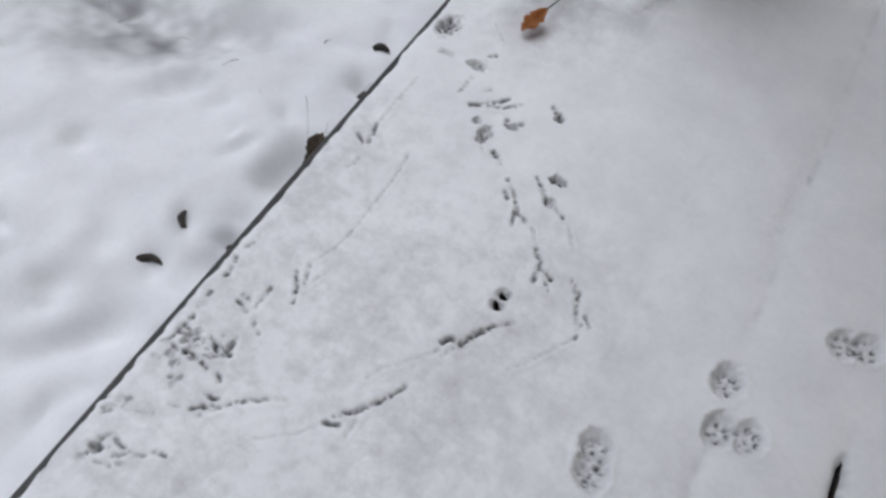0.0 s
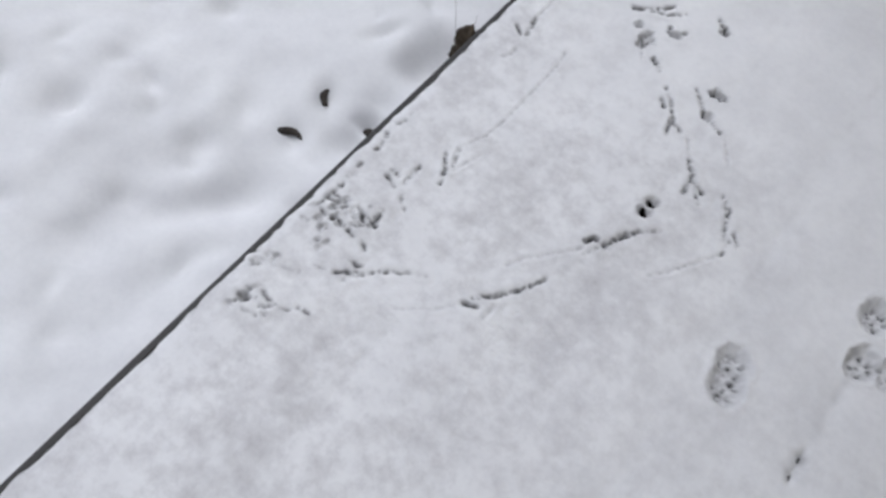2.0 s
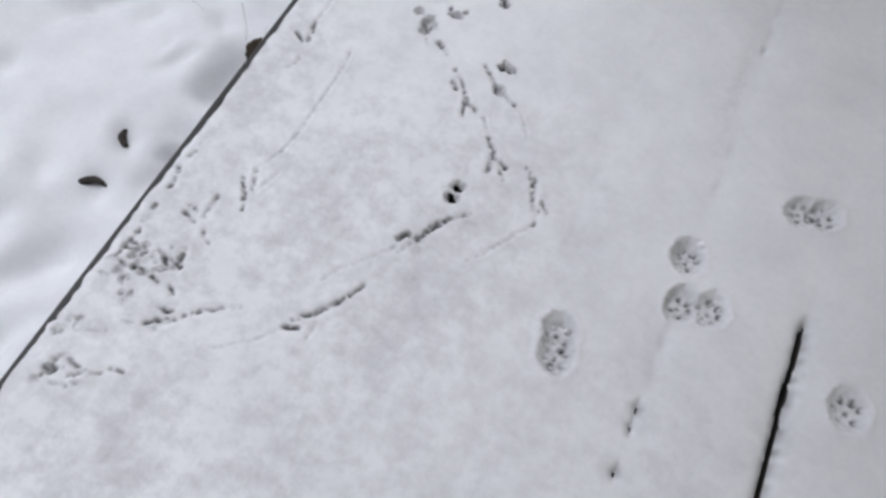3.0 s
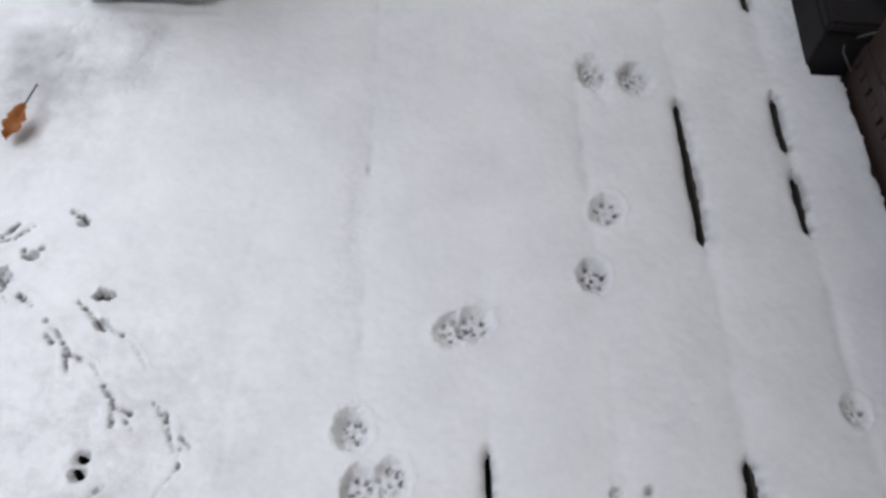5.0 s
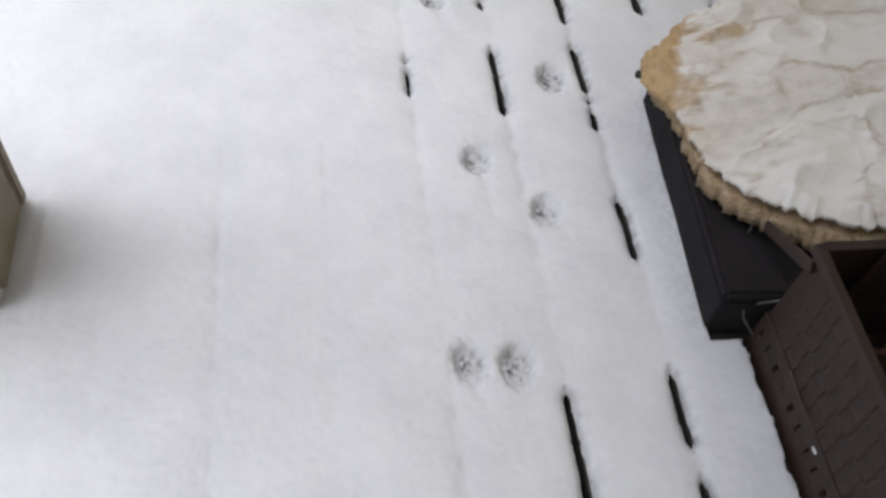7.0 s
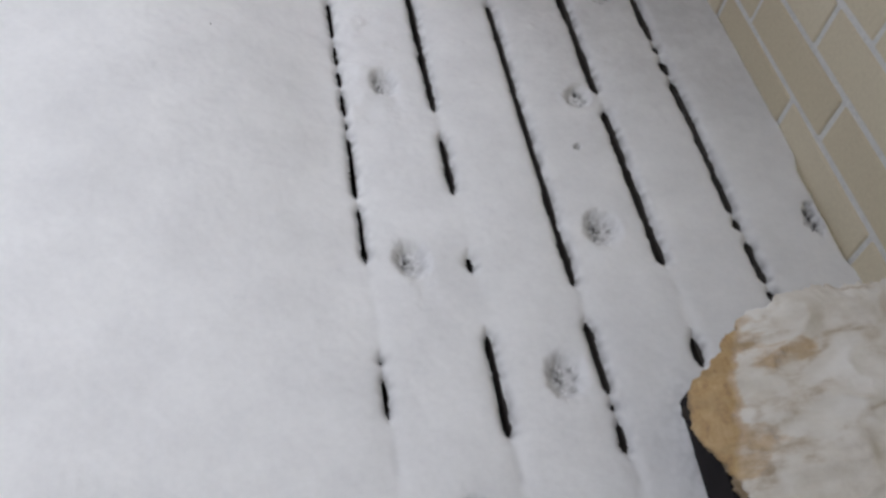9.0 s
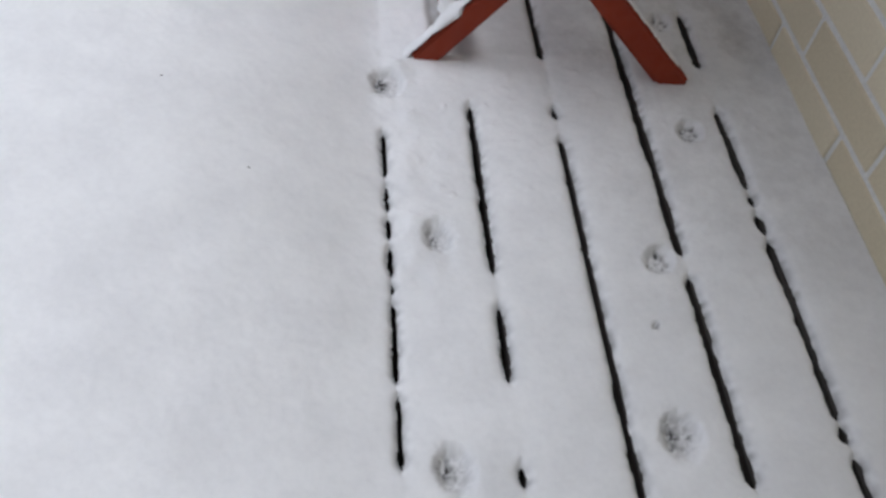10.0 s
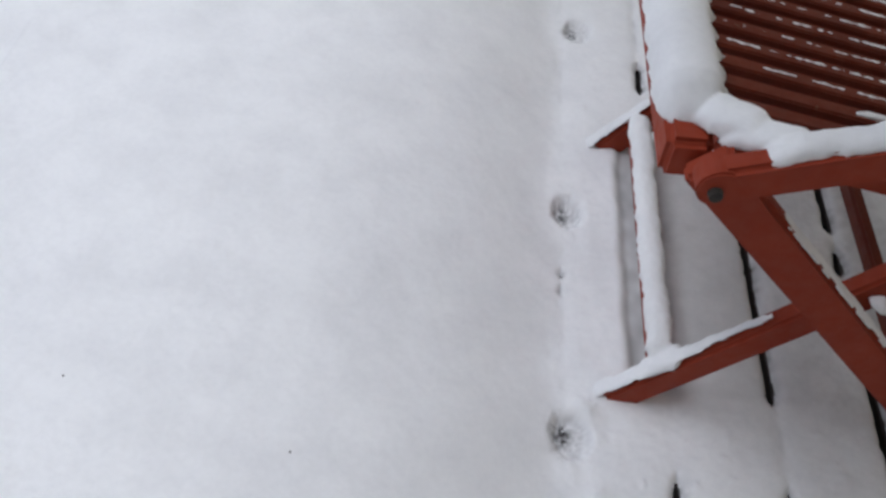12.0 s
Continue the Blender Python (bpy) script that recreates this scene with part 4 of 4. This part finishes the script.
part("middle_layer", layer_bm(0.0105, 0.022, lambda a: 0.020 + 0.014 * facing(a), 0.014, 9.0), FIBRE, slab, "", True)
part("top_layer", layer_bm(0.0225, 0.029, lambda a: 0.001 + 0.017 * facing(a), 0.012, 17.0, 0.014), SLAB, slab, "ochre top layer frosted white", True)
for i, (a, length) in enumerate(((226, 0.020), (262, 0.014), (284, 0.018))):
    r = slab_radius(radians(a))
    p = Vector((math.cos(radians(a)) * r, math.sin(radians(a)) * r, 0.004))
    q = p + Vector((math.cos(radians(a)) * 0.006, math.sin(radians(a)) * 0.006, -length))
    part("fibre", beam_bm(p, q, (0, 1, 0), 0.002, 0.002, 0.0005), WIRE, frayed)
tipa = radians(160)
part("splinter", beam_bm(Vector((math.cos(tipa), math.sin(tipa), 0)) * 0.250 + Vector((0, 0, 0.021)), Vector((math.cos(tipa), math.sin(tipa), 0)) * 0.271 + Vector((0, 0, 0.017)), (0, 0, 1), 0.006, 0.016, 0.0025), BARK, slab, "dark splinter at the corner")

# ---- brown lattice crate ----
crate = tagged(empty("lattice_crate", 0.40, 0.0, BOARD_TOP), "brown plastic crate with slotted band and lattice sides", "crate")
Y0, Y1, X0, X1, TOP = -0.33, 0.30, -0.136, 0.150, 0.218
part("base", box_bm((X0 + 0.004, Y0, 0.0), (X1, Y1, 0.006), 0.002), BROWN, crate)


shared = {}


def panel(axis, at, lo, hi, woven=False):
    """One side: solid slotted band below, lattice above, rim on top."""
    def piece(a0, a1, z0, z1, t=0.004):
        if axis == "x":
            return box_bm((at - t, a0, z0), (at + t, a1, z1), 0.001)
        return box_bm((a0, at - t, z0), (a1, at + t, z1), 0.001)
    bits, pitch = [], 0.0255
    count = int((hi - lo) / pitch)
    bits.append(piece(lo, hi, 0.004, 0.040))
    bits.append(piece(lo, hi, 0.058, 0.078))
    for i in range(count + 1):
        a = lo + (hi - lo) * i / count
        bits.append(piece(max(lo, a - (0.0098 if i % 3 else 0.0130)), min(hi, a + (0.0098 if i % 2 else 0.0130)), 0.040, 0.058))
    band = part("slotted_band", merge(*bits), BROWN, crate)
    if not woven:
        part("side_panel", piece(lo, hi, 0.0782, TOP - 0.014, 0.003), BROWN, crate)
    if woven:
        part("lattice_backing", piece(lo + 0.002, hi - 0.002, 0.0782, TOP - 0.014, 0.0012), BROWN, crate)
    for j in range(5 if woven else 0):
        z = 0.0905 + j * 0.0252
        for i in range(count - 1):
            a = lo + pitch * (i + 0.8 + 0.12 * math.sin(j * 2.1))
            if "weave" not in shared:
                shared["weave"] = part("weave", box_bm((-0.0035, -0.0119, -0.0117), (0.0035, 0.0119, 0.0117), 0.0022), BROWN, crate)
                one = shared["weave"]
            else:
                one = new("weave", shared["weave"].data)
                one.parent = crate
            one.location = (at + 0.0006 * ((i + j) % 2), a + 0.0008 * math.sin(i * 3.7 + j), z + 0.0008 * math.sin(i * 1.3 + 2 * j))
            one.rotation_euler = (radians(1.2 * math.sin(i * 2.9 + j * 1.7)), 0, 0)
    part("rim", piece(lo - 0.004, hi + 0.004, TOP - 0.0138, TOP, 0.0065), BROWN, crate)
    return band


front_band = panel("x", X0, Y0, Y1, True)
panel("x", X1, Y0, Y1)
panel("y", Y1, X0 + 0.012, X1 - 0.012)
panel("y", Y0, X0 + 0.012, X1 - 0.012)
part("strap", beam_bm((X0 - 0.002, 0.385, 0.142), (X0 - 0.006, 0.285, 0.196), (0, 0.4, 1), 0.016, 0.005, 0.001), BROWN, crate, "loose brown strap across the corner")
part("inner_bar", beam_bm((-0.06, 0.285, 0.02), (-0.05, 0.285, 0.235), (1, 0, 0), 0.022, 0.008, 0.002), BROWN, crate)
for y in (0.121, 0.044, -0.03):
    part("slot_snow", box_bm((X0 - 0.0065, y - 0.0045, 0.066), (X0 - 0.0045, y + 0.0045, 0.0705), 0.0008), SNOW, front_band, "snow caught in a slot")


def rod_bm(points, r):
    """A thin bent stick through points."""
    return tube_bm(points, [r * (1 - 0.5 * k / (len(points) - 1)) for k in range(len(points))], 2.0, 7)


def wire_bm(points, r=0.0014):
    bits = [beam_bm(a, b, (0.3, 0.2, 1), 2 * r, 2 * r, r * 0.5) for a, b in zip(points, points[1:])]
    return merge(*bits)


part("wire_handle", wire_bm([(X0 - 0.004, 0.292, 0.03), (X0 - 0.024, 0.305, 0.055), (X0 - 0.022, 0.318, 0.065), (X0 + 0.01, 0.302, 0.10)]), WIRE, crate, "bent grey wire handle")

STICK = plain_material("red_brown_stick", (0.060, 0.026, 0.015), (0.13, 0.062, 0.036), 60, 0.7, 0.4)
for k, (a, b, c) in enumerate((((-0.02, 0.26, 0.03), (0.00, 0.23, 0.14), (0.05, 0.15, 0.225)), ((0.05, 0.28, 0.03), (0.035, 0.20, 0.15), (0.06, 0.08, 0.24)), ((-0.06, 0.20, 0.03), (-0.02, 0.14, 0.14), (0.06, 0.10, 0.20)), ((0.10, 0.27, 0.04), (0.08, 0.22, 0.16), (0.02, 0.12, 0.215)))):
    a, b, c = Vector(a), Vector(b), Vector(c)
    bow = [a.lerp(b, f / 8).lerp(b.lerp(c, f / 8), f / 8) + crate.location for f in range(9)]
    stick = part("dead_stick", rod_bm([p - bow[0] for p in bow], 0.006), STICK, None, "", True)
    stick.location = bow[0] - Vector((0, 0, 0.024))
    tagged(stick, "bent red-brown dead stick standing in the crate", "stick", "sticks in the crate")
straw = part("straw", rod_bm([(0, 0, 0), (-0.0004, -0.04, -0.003), (0.0, -0.085, 0.001)], 0.0011), DRY_GRASS, None, "", True)
straw.location = (0.40 + X0 - 0.0062, 0.215, BOARD_TOP + 0.083)
tagged(straw, "pale dry straw caught on the crate's band", "straw")
scrap = part("leaf_scrap", lump_bm((0.006, 0.009, 0.004), 8.0, 0.5), BARK, None, "", True)
scrap.location = (0.246, -0.086, -0.002)
tagged(scrap, "dark rotted leaf scrap lying beside the crate", "leaf")

# ---- folding chair ----
chair = tagged(empty("folding_chair", 0.13, 1.93, BOARD_TOP), "red-brown painted slatted folding chair capped with snow", "chair")
ORIGIN = Vector((0.13, 1.93, BOARD_TOP))


def chair_beam(name, a, b, side, depth, thick, mat=RED, label="", bevel=0.004):
    return part(name, beam_bm(Vector(a) - ORIGIN, Vector(b) - ORIGIN, side, depth, thick, bevel), mat, chair, label)


NEAR, FAR = 1.672, 2.232
arms = {}


def disc_bm(centre, radius, width):
    """The rounded nose of an arm: a short round peg lying across the chair."""
    bm = bmesh.new()
    bmesh.ops.create_cone(bm, cap_ends=True, segments=28, radius1=radius, radius2=radius, depth=width, matrix=Matrix.Translation(centre) @ pose(0, 0, 0, 90))
    rims = [e for e in bm.edges if abs(e.verts[0].co.y - e.verts[1].co.y) < 1e-5]
    bmesh.ops.bevel(bm, geom=rims, offset=0.002, segments=2, affect="EDGES")
    return bm


for y, inward in ((NEAR, 1), (FAR, -1)):
    chair_beam("rear_leg", (-0.090, y, 0.474), (0.377, y, -0.016), (1, 0, 1), 0.047, 0.024, RED, "", 0.005)
    chair_beam("front_leg", (-0.074, y + inward * 0.044, -0.016), (0.42, y + inward * 0.044, 0.605), (1, 0, -1), 0.041, 0.024)
    arms[y] = part("arm_rail", merge(
        beam_bm(Vector((-0.078, y - inward * 0.018, 0.470)) - ORIGIN, Vector((0.30, y - inward * 0.018, 0.612)) - ORIGIN, (0, 0, 1), 0.040, 0.026, 0.005),
        disc_bm(Vector((-0.080, y - inward * 0.018, 0.4695)) - ORIGIN, 0.0204, 0.0268)), RED, chair)
    chair_beam("seat_rail", (-0.06, y + inward * 0.078, 0.430), (0.36, y + inward * 0.078, 0.345), (0, 0, 1), 0.024, 0.018)
    chair_beam("strut", (0.245, y + inward * 0.010, 0.30), (0.262, y + inward * 0.010, 0.42), (1, 0, 0), 0.030, 0.014)
chair_beam("front_rail", (-0.101, NEAR + 0.014, 0.456), (-0.103, FAR - 0.014, 0.456), (1, 0, 0), 0.042, 0.046, RED, "", 0.007)
chair_beam("stretcher", (-0.028, NEAR + 0.057, 0.062), (-0.028, FAR - 0.057, 0.062), (0, 0, 1), 0.034, 0.020)
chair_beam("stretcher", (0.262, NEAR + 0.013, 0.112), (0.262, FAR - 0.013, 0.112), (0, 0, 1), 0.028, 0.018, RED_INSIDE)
SLATS = 12
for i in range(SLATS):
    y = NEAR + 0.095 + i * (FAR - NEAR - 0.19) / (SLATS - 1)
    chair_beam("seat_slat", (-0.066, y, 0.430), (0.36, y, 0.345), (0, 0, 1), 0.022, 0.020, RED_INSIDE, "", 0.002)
chair_beam("seat_support", (0.33, NEAR + 0.05, 0.325), (0.33, FAR - 0.05, 0.325), (0, 0, 1), 0.03, 0.022)
for y, s in ((NEAR, -1), (FAR, 1)):
    bm = bmesh.new()
    bmesh.ops.create_cone(bm, cap_ends=True, segments=14, radius1=0.007, radius2=0.006, depth=0.008, matrix=Matrix.Translation(Vector((-0.084, y + s * 0.0335, 0.467)) - ORIGIN) @ pose(0, 0, 0, 90))
    part("bolt", bm, BARK, arms[y], "dark round bolt head")

caps = []
caps.append(ridge_bm((-0.100, NEAR + 0.040, 0.470), (-0.100, FAR, 0.470), 0.062, 0.044, 1.0, None, None, 1.0, 0.0006, 0.45))
# the cap slumps down from the front rail onto the near arm
caps.append(ridge_bm((-0.094, NEAR + 0.062, 0.474), (-0.040, NEAR + 0.010, 0.494), 0.046, 0.026, 1.5, (0.6, 0.8, 0), None, 0.8, 0.0006))
caps.append(ridge_bm((-0.074, NEAR + 0.030, 0.476), (-0.010, NEAR - 0.010, 0.506), 0.044, 0.022, 1.7, (0.5, 0.85, 0), None, 0.7, 0.0006))
caps.append(ridge_bm((-0.052, NEAR - 0.014, 0.494), (0.30, NEAR - 0.014, 0.630), 0.030, 0.017, 2.0, (0, 1, 0), None, 0.9))
caps.append(ridge_bm((-0.075, FAR + 0.016, 0.488), (0.30, FAR + 0.016, 0.630), 0.030, 0.018, 3.0, (0, 1, 0)))
for y in (NEAR + 0.044, FAR - 0.044):
    caps.append(ridge_bm((-0.102, y, -0.010), (0.072, y, 0.209), 0.028, 0.0085, 4.0 + y, (0, 1, 0), None, 0.40))
caps.append(ridge_bm((-0.028, NEAR + 0.050, 0.077), (-0.028, FAR - 0.055, 0.077), 0.034, 0.020, 6.0))
caps.append(ridge_bm((-0.052, NEAR + 0.046, 0.052), (-0.004, NEAR + 0.050, 0.098), 0.034, 0.016, 6.5, (0, 1, 0)))
# rime along the upper face of the near rear leg, and a plug where it crosses the front leg
caps.append(ridge_bm((-0.005, NEAR + 0.001, 0.4145), (0.370, NEAR + 0.001, 0.0235), 0.021, 0.0062, 7.0, (0, 1, 0)))
caps.append(ridge_bm((0.146, NEAR + 0.028, 0.266), (0.176, NEAR + 0.030, 0.252), 0.034, 0.014, 7.6, (0, 1, 0)))
for i in range(SLATS):
    y = NEAR + 0.095 + i * (FAR - NEAR - 0.19) / (SLATS - 1)
    caps.append(ridge_bm((-0.072, y, 0.439), (-0.040, y, 0.434), 0.024, 0.016, 20.0 + i, (0, 1, 0)))
    if i > 2:
        caps.append(ridge_bm((-0.045, y + 0.002, 0.434), (0.35, y + 0.002, 0.356), 0.0085, 0.0032, 40.0 + i, (0, 1, 0)))
    else:
        caps.append(ridge_bm((0.16 - 0.03 * i, y, 0.395 + 0.006 * i), (0.35, y, 0.356), 0.012, 0.005, 40.0 + i, (0, 1, 0)))
chair_snow = part("chair_snow", merge(*caps), SNOW, None, "", True)
fuse = chair_snow.modifiers.new("fuse", "REMESH")
fuse.mode, fuse.voxel_size, fuse.use_smooth_shade = "VOXEL", 0.0022, True
settle = chair_snow.modifiers.new("settle", "SMOOTH")
settle.factor, settle.iterations = 0.5, 6
tagged(chair_snow, "soft fresh snow lying on the folding chair", "snow", kind="stuff")

# ---- grass, sod, twigs and leaf at the deck edge ----
def blade_bm(p, lean, height, width, bend):
    bm, last = bmesh.new(), None
    for i in range(7):
        f = i / 6
        c = Vector(p) + Vector((lean[0] * f ** bend, lean[1] * f ** bend, height * f - 0.25 * height * f * f * (bend > 1.5)))
        w = width * (1 - 0.85 * f) / 2
        pair = [bm.verts.new(c + Vector((-w, w * 0.5, 0))), bm.verts.new(c + Vector((w, -w * 0.5, 0))), bm.verts.new(c + Vector((0, 0, w * 0.8)))]
        if last:
            for k in range(3):
                bm.faces.new((last[k], last[(k + 1) % 3], pair[(k + 1) % 3], pair[k]))
        last = pair
    return bm


rng = random.Random(11)
blades = []
for _ in range(40):
    x, y = -1.58 + rng.gauss(0, 0.07), 0.01 + rng.gauss(0, 0.05)
    blades.append(blade_bm((x, y, -0.31), (rng.gauss(0, 0.07), rng.gauss(-0.02, 0.07)), rng.uniform(0.03, 0.09), rng.uniform(0.0015, 0.0032), 2))
tuft = part("grass_tuft", merge(*blades), DRY_GRASS)
tagged(tuft, "dry grass tuft poking through the snow", "grass", kind="stuff")
lone = [blade_bm((x, y, -0.23), lean, h, 0.003, 2) for x, y, lean, h in (
    (-1.235, 0.125, (0.03, -0.01), 0.07), (-1.33, 0.02, (0.0, -0.05), 0.06), (-1.20, 0.02, (0.07, -0.09), 0.06), (-1.28, -0.02, (0.06, -0.03), 0.05), (-1.115, 0.05, (0.01, 0.03), 0.05), (-1.10, 0.09, (0.01, -0.03), 0.05), (-1.05, -0.455, (0.02, 0.02), 0.03), (-1.08, -0.11, (-0.02, 0.05), 0.10), (-1.07, -0.12, (0.03, 0.04), 0.11), (-1.085, -0.13, (-0.05, 0.06), 0.09), (-1.06, -0.15, (0.02, -0.03), 0.12))]
tagged(part("grass_blades", merge(*lone), DRY_GRASS), "single dry grass blades bent over the snow", "grass", kind="stuff")


sod = part("sod_clump", lump_bm((0.024, 0.024, 0.048), 3, 0.6), CLOD, None, "", True)
sod.location = (-1.070, -0.124, -0.168)
tagged(sod, "brown bare sod clump against the deck edge", "clod")
for n, (x, y, a, length, bend) in enumerate(((-1.203, -0.297, 118, 0.034, 0.006), (-1.200, -0.387, 22, 0.052, 0.010), (-1.134, 0.159, 20, 0.028, 0.006), (-1.122, -0.294, 20, 0.022, 0.003), (-1.108, 0.062, 70, 0.030, 0.004))):
    q = radians(a)
    d, side = Vector((math.cos(q), math.sin(q), 0)), Vector((-math.sin(q), math.cos(q), 0))
    stem, radii = [], []
    for k in range(9):
        f = k / 8
        stem.append(d * length * (f - 0.5) + side * bend * math.sin(math.pi * f) + Vector((0, 0, 0.004 * math.sin(math.pi * f))))
        radii.append(0.0058 * (0.55 + 0.75 * math.sin(math.pi * min(1, 0.12 + f * 0.85))) * (1 - 0.35 * f))
    twig = part("twig", tube_bm(stem, radii, n), BARK, None, "", True)
    gi, gj = int(np.searchsorted(gx, x)), int(np.searchsorted(gy, y))
    twig.location = (x, y, GZ[gi, gj] + 0.003)
    tagged(twig, "short dark twig half sunk in snow", "twig", "twigs beside the deck")

leaf = tagged(empty("fallen_leaf", -0.870, 0.142, 0.004), "curled orange-brown fallen leaf lying on snow", "leaf")
bm = bmesh.new()
rows = []
for i in range(11):
    f = i / 10
    w = 0.013 * math.sin(math.pi * min(1, f * 0.96 + 0.03)) ** 0.8 * (1 + 0.25 * math.sin(i * 2.3))
    rows.append([bm.verts.new((-0.020 + 0.050 * f, k * w, 0.004 + 0.010 * abs(k) ** 1.5 + 0.012 * f * f + 0.002 * math.sin(i * 1.7 + k))) for k in (-1, -0.5, 0, 0.5, 1)])
for r, s in zip(rows, rows[1:]):
    for k in range(4):
        bm.faces.new((r[k], r[k + 1], s[k + 1], s[k]))
bmesh.ops.solidify(bm, geom=bm.faces[:], thickness=0.0012)
blade = part("blade", bm, LEAF, leaf, "", True)
blade.rotation_euler = (0, 0, radians(70))
part("stalk", beam_bm((0.002, 0.02, 0.012), (0.018, 0.062, 0.022), (0, 0, 1), 0.002, 0.002, 0.0005), BARK, leaf, "thin brown stalk")

# ---- crumbs blown onto the drift ----
for x, y in ((-0.459, 1.544), (-0.727, 1.597), (-0.331, 1.394)):
    i, j = int(np.searchsorted(xs, x)), int(np.searchsorted(ys, y))
    crumb = part("bark_crumb", lump_bm((0.0011, 0.0014, 0.0009), 5 + x), BARK, None, "", True)
    crumb.location = (x, y, Z[i, j] + 0.0008)
    tagged(crumb, "tiny dark bark crumb on the snowdrift", "crumb", "crumbs on the snow")
